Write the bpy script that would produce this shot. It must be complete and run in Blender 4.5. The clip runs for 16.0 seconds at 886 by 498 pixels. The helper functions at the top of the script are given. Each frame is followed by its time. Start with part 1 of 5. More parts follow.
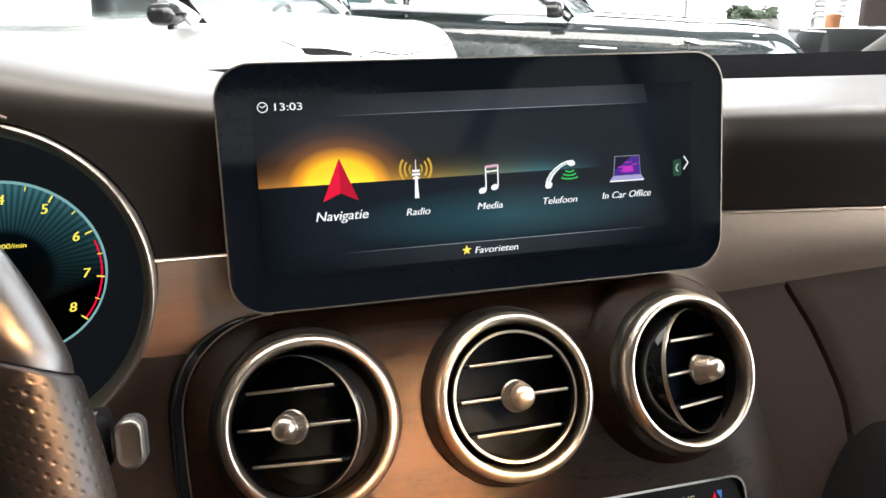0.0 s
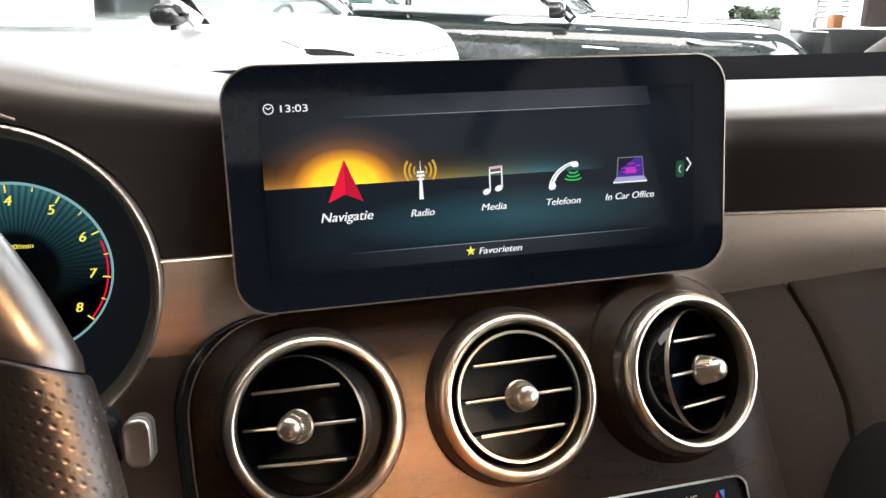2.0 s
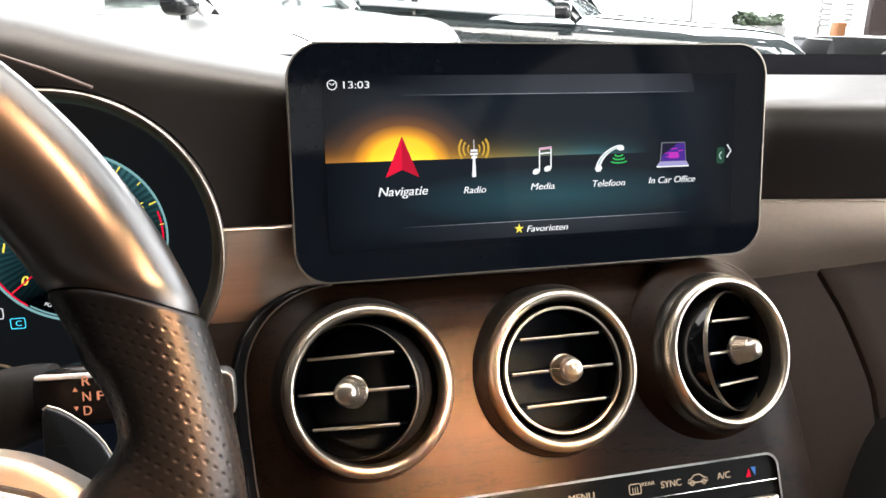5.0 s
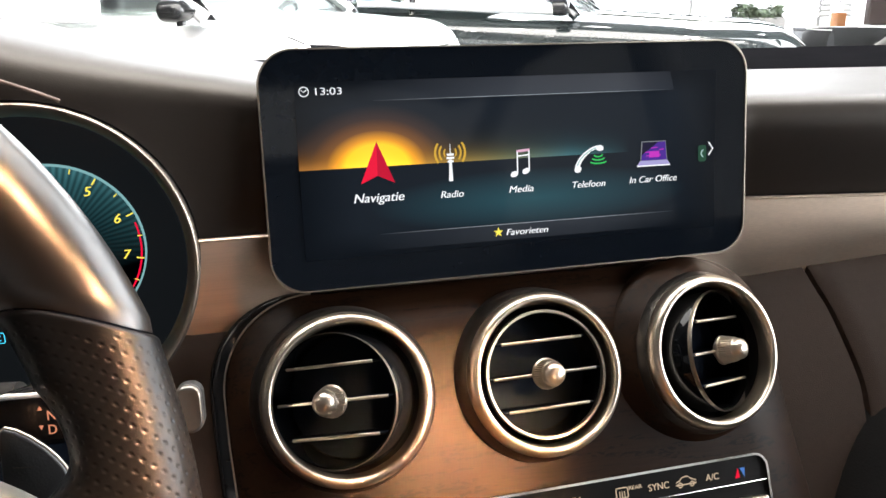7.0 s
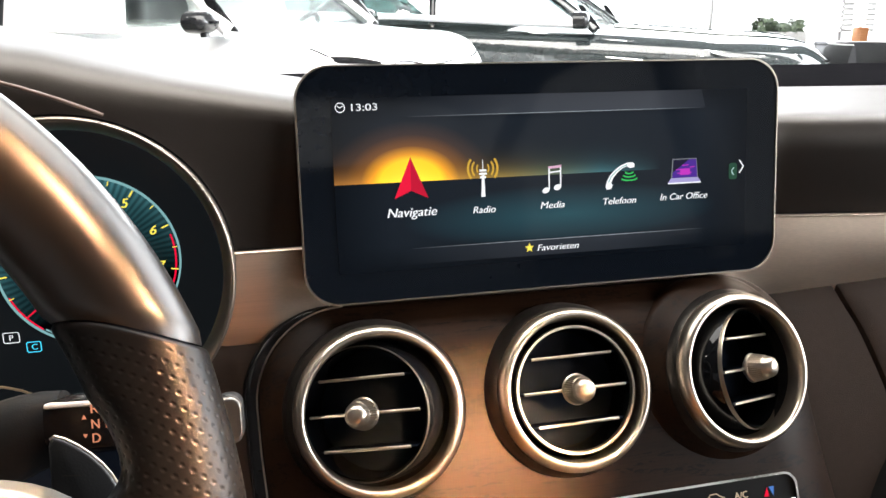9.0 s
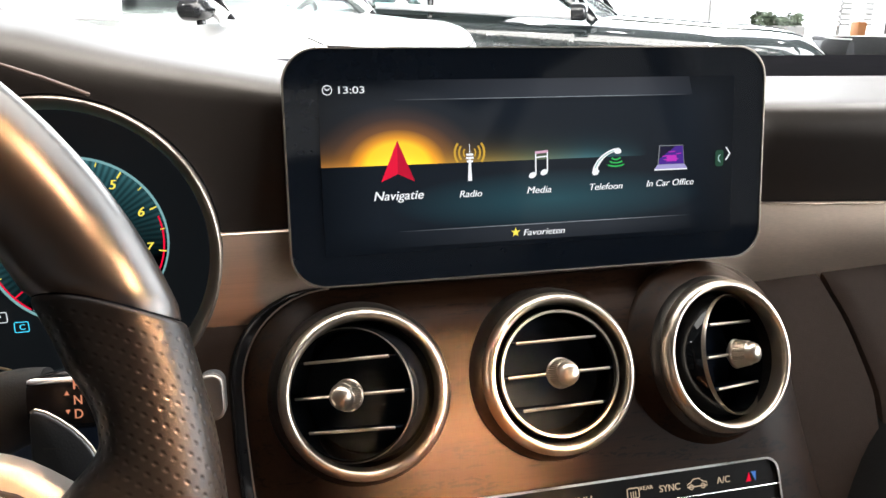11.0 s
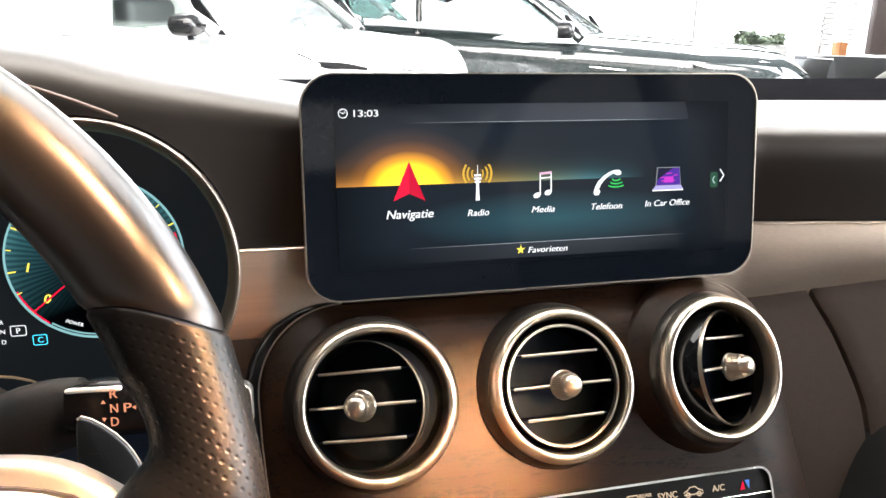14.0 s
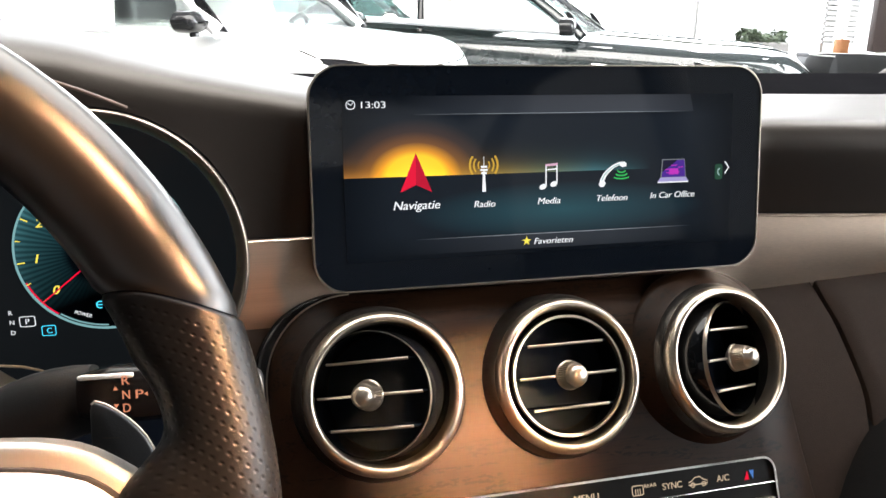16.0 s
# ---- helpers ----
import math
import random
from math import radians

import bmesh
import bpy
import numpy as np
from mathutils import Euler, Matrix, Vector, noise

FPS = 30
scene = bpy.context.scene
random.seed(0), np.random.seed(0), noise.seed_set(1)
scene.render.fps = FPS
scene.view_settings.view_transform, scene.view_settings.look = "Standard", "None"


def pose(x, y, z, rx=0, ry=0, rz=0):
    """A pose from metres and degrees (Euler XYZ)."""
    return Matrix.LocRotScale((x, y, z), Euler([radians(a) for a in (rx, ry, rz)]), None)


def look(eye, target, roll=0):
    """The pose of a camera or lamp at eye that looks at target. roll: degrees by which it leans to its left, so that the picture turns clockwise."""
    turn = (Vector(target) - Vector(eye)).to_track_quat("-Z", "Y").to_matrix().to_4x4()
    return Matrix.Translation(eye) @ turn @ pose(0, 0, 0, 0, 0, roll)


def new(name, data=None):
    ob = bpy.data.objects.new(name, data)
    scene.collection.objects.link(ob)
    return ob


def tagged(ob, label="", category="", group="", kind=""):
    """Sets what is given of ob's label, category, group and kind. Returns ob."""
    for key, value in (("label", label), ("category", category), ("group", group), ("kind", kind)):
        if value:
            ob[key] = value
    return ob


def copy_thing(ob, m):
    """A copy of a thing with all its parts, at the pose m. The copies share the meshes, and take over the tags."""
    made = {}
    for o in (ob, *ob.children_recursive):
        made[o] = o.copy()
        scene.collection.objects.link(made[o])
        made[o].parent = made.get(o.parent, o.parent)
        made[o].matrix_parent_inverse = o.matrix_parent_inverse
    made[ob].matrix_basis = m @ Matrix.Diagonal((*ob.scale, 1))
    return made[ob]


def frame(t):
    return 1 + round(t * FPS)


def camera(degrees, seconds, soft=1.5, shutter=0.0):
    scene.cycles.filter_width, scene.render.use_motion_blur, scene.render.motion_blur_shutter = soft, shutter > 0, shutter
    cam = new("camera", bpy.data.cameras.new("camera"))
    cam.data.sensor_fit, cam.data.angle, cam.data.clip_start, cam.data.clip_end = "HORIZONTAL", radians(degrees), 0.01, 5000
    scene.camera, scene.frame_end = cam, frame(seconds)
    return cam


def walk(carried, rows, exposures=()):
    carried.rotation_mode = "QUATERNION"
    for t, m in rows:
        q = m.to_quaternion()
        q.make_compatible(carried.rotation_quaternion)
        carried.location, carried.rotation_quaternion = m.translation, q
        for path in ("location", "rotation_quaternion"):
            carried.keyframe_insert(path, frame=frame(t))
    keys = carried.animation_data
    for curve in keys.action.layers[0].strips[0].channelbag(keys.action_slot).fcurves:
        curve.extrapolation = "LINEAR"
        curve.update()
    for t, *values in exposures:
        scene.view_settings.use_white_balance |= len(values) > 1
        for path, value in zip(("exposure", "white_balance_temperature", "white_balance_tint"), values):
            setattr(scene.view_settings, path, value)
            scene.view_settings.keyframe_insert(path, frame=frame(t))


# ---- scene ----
cam = camera(56.3, 16.0)
PATH = [
    (0, (-0.146, -0.414, 1.094), (0.383, 1.423, 0.506), -0.3),
    (0.5, (-0.146, -0.414, 1.094), (0.383, 1.424, 0.509), -0.4),
    (1, (-0.145, -0.414, 1.095), (0.385, 1.422, 0.506), -0.4),
    (1.5, (-0.145, -0.414, 1.094), (0.385, 1.422, 0.506), -0.3),
    (2, (-0.148, -0.416, 1.095), (0.377, 1.422, 0.508), -0.3),
    (2.5, (-0.151, -0.422, 1.097), (0.362, 1.422, 0.516), -0.3),
    (3, (-0.157, -0.429, 1.099), (0.355, 1.42, 0.531), 0.1),
    (3.5, (-0.1785, -0.439, 1.098), (0.378, 1.405, 0.533), 1.0),
    (3.7, (-0.188, -0.447, 1.092), (0.366, 1.395, 0.543), 1.2),
    (5.8, (-0.173, -0.415, 1.087), (0.347, 1.417, 0.476), 0.9),
    (6, (-0.171, -0.42, 1.091), (0.346, 1.413, 0.481), 0.8),
    (6.5, (-0.17, -0.426, 1.095), (0.348, 1.413, 0.502), 0.2),
    (7, (-0.166, -0.424, 1.089), (0.356, 1.414, 0.498), -0.2),
    (7.5, (-0.168, -0.423, 1.088), (0.35, 1.415, 0.494), -0.3),
    (8, (-0.169, -0.423, 1.088), (0.34, 1.415, 0.486), -0.1),
    (8.5, (-0.17, -0.424, 1.089), (0.32, 1.422, 0.497), -0.0),
    (9, (-0.175, -0.425, 1.092), (0.311, 1.431, 0.527), 0.1),
    (9.2, (-0.173, -0.422, 1.093), (0.309, 1.436, 0.53), 0.2),
    (11.3, (-0.169, -0.43, 1.087), (0.324, 1.417, 0.501), 0.7),
    (11.5, (-0.167, -0.429, 1.086), (0.327, 1.418, 0.5), 0.4),
    (12, (-0.163, -0.429, 1.085), (0.345, 1.414, 0.496), 0.2),
    (12.5, (-0.159, -0.427, 1.083), (0.358, 1.41, 0.484), 0.2),
    (13, (-0.172, -0.433, 1.09), (0.347, 1.406, 0.5), 0.9),
    (13.5, (-0.181, -0.439, 1.09), (0.349, 1.407, 0.533), 1.3),
    (14, (-0.188, -0.444, 1.095), (0.341, 1.405, 0.545), 1.2),
    (14.5, (-0.183, -0.442, 1.089), (0.348, 1.407, 0.54), 0.9),
    (15, (-0.186, -0.44, 1.088), (0.341, 1.406, 0.527), 1.0),
    (15.5, (-0.189, -0.444, 1.09), (0.336, 1.403, 0.53), 1.3),
    (16, (-0.192, -0.447, 1.092), (0.334, 1.401, 0.537), 1.2),
]
walk(cam, [(t, look(eye, target, roll)) for t, eye, target, roll in PATH],
     [(0.0, 0.0), (3.5, -0.03), (6.0, 0.05), (6.5, 0.05), (7.0, 0.02), (9.0, 0.02), (11.5, -0.05), (12.0, 0.0), (12.5, 0.46), (13.5, 0.54), (14.0, 0.46), (14.5, 0.33), (15.0, 0.0), (16.0, -0.05)])

# ---- world and lights ----
world = bpy.data.worlds.new("world")
scene.world = world
world.use_nodes = True
sky = world.node_tree.nodes.new("ShaderNodeTexSky")
sky.sky_type, sky.sun_disc = "NISHITA", False
sky.sun_elevation, sky.sun_rotation = radians(40), radians(20)
world.node_tree.links.new(sky.outputs[0], world.node_tree.nodes["Background"].inputs[0])
world.node_tree.nodes["Background"].inputs[1].default_value = 0.12


def area(name, eye, target, size, size_y, watts, color):
    data = bpy.data.lights.new(name, "AREA")
    data.shape, data.size, data.size_y, data.energy, data.color = "RECTANGLE", size, size_y, watts, color
    ob = new(name, data)
    ob.matrix_world = look(eye, target)
    return ob


area("daylight_through_facade", (1.5, 8.6, 2.6), (0.5, 0, 1.0), 11, 3.6, 1280, (0.93, 0.97, 1.0))
# overhead area lights without fixtures, added to brighten the cabin and cars
area("overhead_fill", (0.4, 1.8, 4.3), (0.4, 1.8, 0), 4.6, 4, 700, (1.0, 0.97, 0.92))
# no glazing on this side: area light added to brighten the dash
area("side_fill", (7.0, -3.0, 2.4), (0.2, -0.2, 0.9), 7, 3, 1050, (0.97, 0.98, 1.0))
area("overhead_fill", (-1.5, -3.5, 4.3), (-1.5, -3.5, 0), 5, 4, 160, (1.0, 0.95, 0.88))
# second added side light, for the pale edge on the wheel rim
area("side_fill", (6.0, 1.2, 2.0), (0.0, 0.0, 1.0), 6, 2.6, 760, (0.95, 0.98, 1.0))
# another added light, tilted at the wheel for a white sheen on its rim
area("overhead_fill", (4.2, 1.8, 3.9), (0.4, 0.2, 1.0), 3.5, 3.0, 520, (0.96, 0.98, 1.0))
# unseen warm spots, added to brighten the wood, the wheel rim and the grip
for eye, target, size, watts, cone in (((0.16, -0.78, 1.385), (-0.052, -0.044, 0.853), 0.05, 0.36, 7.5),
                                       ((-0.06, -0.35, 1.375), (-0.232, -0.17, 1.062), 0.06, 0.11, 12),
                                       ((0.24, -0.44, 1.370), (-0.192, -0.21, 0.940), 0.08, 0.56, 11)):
    fill_spot = area("warm_fill_spot", eye, target, size, size, watts, (1.0, 0.51, 0.245))
    fill_spot.data.spread = radians(cone)


# ---- materials ----
def mat(name, base, rough=0.5, metal=0.0, var=0.15, scale=40.0, bump=0.0, bump_scale=600.0, coat=0.0,
        stretch=(1, 1, 1), rough_var=0.08, spec=0.5, aniso=0.0):
    m = bpy.data.materials.new(name)
    m.use_nodes = True
    nt = m.node_tree
    n, l = nt.nodes, nt.links
    b = n["Principled BSDF"]
    b.inputs["Metallic"].default_value = metal
    b.inputs["Coat Weight"].default_value = coat
    b.inputs["Coat Roughness"].default_value = 0.06
    b.inputs["Specular IOR Level"].default_value = spec
    b.inputs["Anisotropic"].default_value = aniso
    tc, mp = n.new("ShaderNodeTexCoord"), n.new("ShaderNodeMapping")
    mp.inputs["Scale"].default_value = stretch
    l.new(tc.outputs["Object"], mp.inputs["Vector"])
    big, fine = n.new("ShaderNodeTexNoise"), n.new("ShaderNodeTexNoise")
    big.inputs["Scale"].default_value, fine.inputs["Scale"].default_value = scale * 0.3, scale * 4
    big.inputs["Detail"].default_value = fine.inputs["Detail"].default_value = 5
    for k in (big, fine):
        l.new(mp.outputs[0], k.inputs["Vector"])
    add = n.new("ShaderNodeMath")
    add.operation = "ADD"
    l.new(big.outputs[0], add.inputs[0])
    l.new(fine.outputs[0], add.inputs[1])
    ramp = n.new("ShaderNodeValToRGB")
    lo, hi = [max(0, c * (1 - var)) for c in base], [min(1, c * (1 + var)) for c in base]
    ramp.color_ramp.elements[0].position, ramp.color_ramp.elements[1].position = 0.35, 0.68
    ramp.color_ramp.elements[0].color, ramp.color_ramp.elements[1].color = (*lo, 1), (*hi, 1)
    half = n.new("ShaderNodeMath")
    half.operation = "MULTIPLY"
    half.inputs[1].default_value = 0.5
    l.new(add.outputs[0], half.inputs[0])
    l.new(half.outputs[0], ramp.inputs[0])
    l.new(ramp.outputs[0], b.inputs["Base Color"])
    rr = n.new("ShaderNodeMapRange")
    rr.inputs["To Min"].default_value, rr.inputs["To Max"].default_value = max(0.02, rough - rough_var), min(1, rough + rough_var)
    l.new(half.outputs[0], rr.inputs["Value"])
    l.new(rr.outputs[0], b.inputs["Roughness"])
    if bump:
        grain, bp = n.new("ShaderNodeTexNoise"), n.new("ShaderNodeBump")
        grain.inputs["Scale"].default_value, grain.inputs["Detail"].default_value = bump_scale, 3
        bp.inputs["Strength"].default_value, bp.inputs["Distance"].default_value = bump, 0.0006
        l.new(mp.outputs[0], grain.inputs["Vector"])
        l.new(grain.outputs[0], bp.inputs["Height"])
        l.new(bp.outputs[0], b.inputs["Normal"])
    return m


def glow(name, color, strength=1.0):
    m = bpy.data.materials.new(name)
    m.use_nodes = True
    b = m.node_tree.nodes["Principled BSDF"]
    b.inputs["Base Color"].default_value = (0.01, 0.01, 0.01, 1)
    b.inputs["Roughness"].default_value = 0.15
    b.inputs["Specular IOR Level"].default_value = 0.05
    b.inputs["Emission Color"].default_value = (*color, 1)
    b.inputs["Emission Strength"].default_value = strength
    return m


def glass(name, tint=(1, 1, 1), clear=0.93, shine=0.05):
    m = bpy.data.materials.new(name)
    m.use_nodes = True
    nt = m.node_tree
    n, l = nt.nodes, nt.links
    n.remove(n["Principled BSDF"])
    tr, gl, mx = n.new("ShaderNodeBsdfTransparent"), n.new("ShaderNodeBsdfGlossy"), n.new("ShaderNodeMixShader")
    tr.inputs[0].default_value = (*[clear * c for c in tint], 1)
    gl.inputs["Roughness"].default_value = 0.02
    mx.inputs[0].default_value = shine
    l.new(tr.outputs[0], mx.inputs[1])
    l.new(gl.outputs[0], mx.inputs[2])
    l.new(mx.outputs[0], n["Material Output"].inputs[0])
    return m


M_COWL = mat("rough_black_cowl", (0.006, 0.006, 0.007), 0.95, var=0.2, scale=90, spec=0.0)
M_PAD = mat("grained_soft_dash_plastic", (0.0104, 0.0074, 0.0062), 0.47, spec=0.30, var=0.08, scale=60, bump=0.12, bump_scale=1500, rough_var=0.04)
M_PAD.node_tree.nodes["Principled BSDF"].inputs["Specular Tint"].default_value = (1.0, 0.90, 0.80, 1)
M_LOWER = mat("brown_grained_plastic", (0.045, 0.0315, 0.0250), 0.6, spec=0.14, var=0.10, scale=60, bump=0.4, bump_scale=1500)
# base lifted and blued: takes in lens glare and offsets the warm spots
M_VOID = mat("dull_black_plastic", (0.0085, 0.0120, 0.0190), 0.85, var=0.1, spec=0.0)
M_BLACK = mat("matt_black_plastic", (0.012, 0.012, 0.013), 0.45, var=0.15, bump=0.15, bump_scale=1200)
# base lifted to put a grey reflection into the black
M_GLOSS = mat("gloss_black_plastic", (0.0140, 0.0145, 0.0160), 0.07, var=0.1, rough_var=0.03)
M_BALL = mat("polished_black_ball", (0.004, 0.0045, 0.0055), 0.05, var=0.1, rough_var=0.02, spec=0.22)
M_ALU = mat("brushed_aluminium_trim", (0.70, 0.57, 0.46), 0.36, 0.9, var=0.08, scale=60, bump=0.12, bump_scale=300, stretch=(0.06, 6, 6))
M_CHROME = mat("satin_chrome", (0.60, 0.525, 0.44), 0.33, 1.0, var=0.03, scale=80, rough_var=0.03)
M_BEZEL = mat("polished_bezel_chrome", (0.64, 0.555, 0.455), 0.31, 1.0, var=0.03, scale=80, rough_var=0.03)
M_BRIGHT = mat("polished_chrome", (0.80, 0.78, 0.75), 0.10, 1.0, var=0.03, rough_var=0.03)
M_SLEEVE = mat("dark_satin_metal", (0.064, 0.057, 0.051), 0.32, 0.9, var=0.08, scale=60)
M_LEATHER = mat("smooth_dark_leather", (0.0035, 0.0033, 0.0033), 0.32, spec=0.5, var=0.05, scale=80, rough_var=0.01)
M_PERF = mat("perforated_dark_leather", (0.0026, 0.0029, 0.0034), 0.33, spec=0.15, var=0.12, scale=80, bump=0.03, bump_scale=1100, rough_var=0.03)
M_WHITEPAINT = mat("white_car_paint", (0.82, 0.82, 0.82), 0.25, var=0.02, coat=1.0)
# base lifted towards teal, putting the hazy veil into the paint
M_DARKPAINT = mat("black_car_paint", (0.024, 0.031, 0.032), 0.10, var=0.1, spec=0.5, coat=1.0)
M_TYRE = mat("tyre_rubber", (0.02, 0.02, 0.02), 0.8)
M_SEAT = mat("dark_seat_leather", (0.03, 0.03, 0.032), 0.5, bump=0.2)
M_CHAIR = mat("charcoal_upholstery", (0.014, 0.015, 0.016), 0.8, var=0.15, scale=20, bump=0.3, spec=0.2)
M_TAN = mat("tan_cabin_leather", (0.56, 0.235, 0.090), 0.55, var=0.12, scale=8, bump=0.2)
M_LINER = mat("dark_headliner_cloth", (0.08, 0.077, 0.074), 0.9, var=0.08, bump=0.3)
M_TILE = mat("grey_polished_floor", (0.13, 0.13, 0.13), 0.15, var=0.05, scale=3)
M_WALL = mat("white_wall_paint", (0.62, 0.61, 0.60), 0.7, var=0.03, scale=3)
M_DARKWALL = mat("dark_grey_wall_paint", (0.10, 0.10, 0.10), 0.7, var=0.05, scale=3)
M_FRAME = mat("dark_window_frame", (0.05, 0.05, 0.055), 0.4)
M_LEAF = mat("green_leaf", (0.07, 0.10, 0.05), 0.6, var=0.5, scale=8)
M_GLASS = glass("clear_glass")
M_TINT = glass("tinted_glass", (0.93, 1.0, 0.98), 0.93)
M_DARKTINT = glass("privacy_glass", (0.46, 0.56, 0.55), 0.9, 0.16)
M_HOOD = mat("grey_black_matt_plastic", (0.075, 0.077, 0.082), 0.6, var=0.12, spec=0.15, bump=0.15, bump_scale=1200)
# diffuse pale paint that puts bright reflections into the colour
M_GLEAM = mat("pale_gleam_paint", (0.66, 0.675, 0.70), 0.35, var=0.03)
M_BUTTON = mat("satin_button_metal", (0.15, 0.14, 0.128), 0.34, 0.8, var=0.04, rough_var=0.04)
M_RINGTRIM = mat("champagne_ring_metal", (0.62, 0.54, 0.44), 0.30, 1.0, var=0.04, rough_var=0.04)
M_SATINSILVER = mat("satin_silver_metal", (0.42, 0.405, 0.385), 0.38, 0.85, var=0.04, scale=60, rough_var=0.05)
M_SHROUD = mat("grey_black_stalk_plastic", (0.0075, 0.0078, 0.0084), 0.6, var=0.1, spec=0.15, bump=0.15, bump_scale=1200)
M_LEVER = mat("satin_gloss_black", (0.006, 0.0062, 0.007), 0.16, var=0.08, spec=0.16, rough_var=0.03)
M_CLUSTERRING = mat("brown_satin_ring_metal", (0.32, 0.275, 0.23), 0.42, 1.0, var=0.04, rough_var=0.03)
M_RIM = mat("dark_champagne_metal", (0.27, 0.24, 0.20), 0.36, 0.9, var=0.05)
# black for the sheet that stands in for the glovebox's shadow
M_SHADOW = mat("black_shadow_stand_in", (0.011, 0.0105, 0.0105), 0.9, var=0.12, spec=0.1, bump=0.3, bump_scale=900)
# the lower panel's plastic again, its tone set for the light on the left
M_KNEE = mat("left_toned_brown_plastic", (0.052, 0.032, 0.023), 0.62, var=0.1, spec=0.2, scale=60, bump=0.4, bump_scale=1500)
# faint glow given to the cluster's dark panel in place of haze
M_PANEL = glow("faint_glow_panel", (0.0062, 0.0075, 0.0088), 1.0)
M_SATIN = mat("satin_black_plastic", (0.006, 0.0055, 0.0055), 0.42, var=0.1, spec=0.12)
M_GOLD = mat("gilded_trim_line", (0.85, 0.62, 0.38), 0.35, 0.8, var=0.05)
M_BRONZE = mat("bronze_piping", (0.15, 0.10, 0.075), 0.5)
M_CEIL = mat("dark_ceiling", (0.12, 0.12, 0.12), 0.8)
M_REDPAD = mat("dark_post_coating", (0.045, 0.028, 0.024), 0.5)


def wood_material():
    """Open-pore ash along local x: soft growth bands, broken dark pore lines in clusters, satin lacquer."""
    m = bpy.data.materials.new("open_pore_brown_ash_wood")
    m.use_nodes = True
    nt = m.node_tree
    n, l = nt.nodes, nt.links
    b = n["Principled BSDF"]
    tc = n.new("ShaderNodeTexCoord")

    def noise(scale, detail, distortion=0.0):
        mp, k = n.new("ShaderNodeMapping"), n.new("ShaderNodeTexNoise")
        mp.inputs["Scale"].default_value = scale
        mp.inputs["Rotation"].default_value = (0, 0, radians(3))
        k.inputs["Scale"].default_value, k.inputs["Detail"].default_value, k.inputs["Distortion"].default_value = 1.0, detail, distortion
        l.new(tc.outputs["Object"], mp.inputs[0])
        l.new(mp.outputs[0], k.inputs["Vector"])
        return k.outputs[0]

    def ramp(v, stops):
        k = n.new("ShaderNodeValToRGB")
        e = k.color_ramp.elements
        while len(e) < len(stops):
            e.new(0.5)
        for el, (q, c) in zip(e, stops):
            el.position, el.color = q, (*c, 1)
        l.new(v, k.inputs[0])
        return k.outputs[0]

    def blend(a, c, kind, f=1.0):
        k = n.new("ShaderNodeMix")
        k.data_type, k.blend_type = "RGBA", kind
        k.inputs["Factor"].default_value = f
        l.new(a, k.inputs["A"])
        l.new(c, k.inputs["B"])
        return k.outputs["Result"]

    tone = ramp(noise((7, 42, 42), 4, 0.5), [(0.30, (0.0120, 0.0056, 0.0028)), (0.70, (0.0255, 0.0110, 0.0050))])
    line = ramp(noise((9, 95, 95), 2, 0.35), [(0.51, (1, 1, 1)), (0.53, (0.24, 0.21, 0.19)), (0.57, (0.24, 0.21, 0.19)), (0.59, (1, 1, 1))])
    dash = ramp(noise((240, 620, 620), 2), [(0.44, (0, 0, 0)), (0.52, (1, 1, 1))])
    pores = blend(line, dash, "LIGHTEN")
    fine = ramp(noise((60, 900, 900), 3), [(0.30, (0.72, 0.70, 0.68)), (0.52, (1, 1, 1))])
    l.new(blend(blend(tone, pores, "MULTIPLY"), fine, "MULTIPLY"), b.inputs["Base Color"])
    b.inputs["Roughness"].default_value = 0.46
    b.inputs["Specular IOR Level"].default_value = 0.13
    bp = n.new("ShaderNodeBump")
    bp.inputs["Strength"].default_value, bp.inputs["Distance"].default_value = 0.10, 0.0003
    l.new(pores, bp.inputs["Height"])
    l.new(bp.outputs[0], b.inputs["Normal"])
    return m


M_WOOD = wood_material()
G_WHITE = glow("white_display_glyphs", (0.90, 0.92, 0.95), 1.1)
G_GREY = glow("grey_display_line", (0.45, 0.48, 0.52), 0.5)
G_YELLOW = glow("yellow_display_glyphs", (0.95, 0.80, 0.10), 1.15)
G_RED = glow("red_display_glyphs", (0.86, 0.004, 0.045), 1.0)
G_DKRED = glow("deep_red_display_glyphs", (0.62, 0.002, 0.035), 0.9)
G_GREEN = glow("green_display_glyphs", (0.05, 0.75, 0.15), 0.8)
G_CYAN = glow("cyan_display_glyphs", (0.06, 0.62, 0.85), 1.5)
G_TEALRING = glow("teal_dial_ring", (0.30, 0.60, 0.63), 0.75)
G_ORANGE = glow("orange_backlit_print", (0.95, 0.36, 0.20), 0.75)
G_AMBER = glow("amber_waves", (0.85, 0.50, 0.06), 0.8)
G_PURPLE = glow("purple_display_glyphs", (0.10, 0.03, 0.42), 0.7)
G_NIGHT = glow("night_blue_glyphs", (0.012, 0.010, 0.045), 0.7)
G_PINK = glow("pink_display_glyphs", (0.80, 0.05, 0.75), 0.7)
G_BLUSH = glow("blush_display_glyphs", (0.85, 0.50, 0.68), 0.9)
G_LILAC = glow("lilac_display_glyphs", (0.50, 0.46, 0.85), 0.8)
G_PALE = glow("pale_mint_glyphs", (0.55, 0.80, 0.78), 0.8)
G_DIM = glow("dim_green_glyphs", (0.02, 0.09, 0.05), 0.8)
G_PRINT = glow("warm_backlit_print", (0.95, 0.72, 0.50), 0.75)
G_BLUE = glow("blue_backlit_print", (0.10, 0.28, 0.80), 0.8)
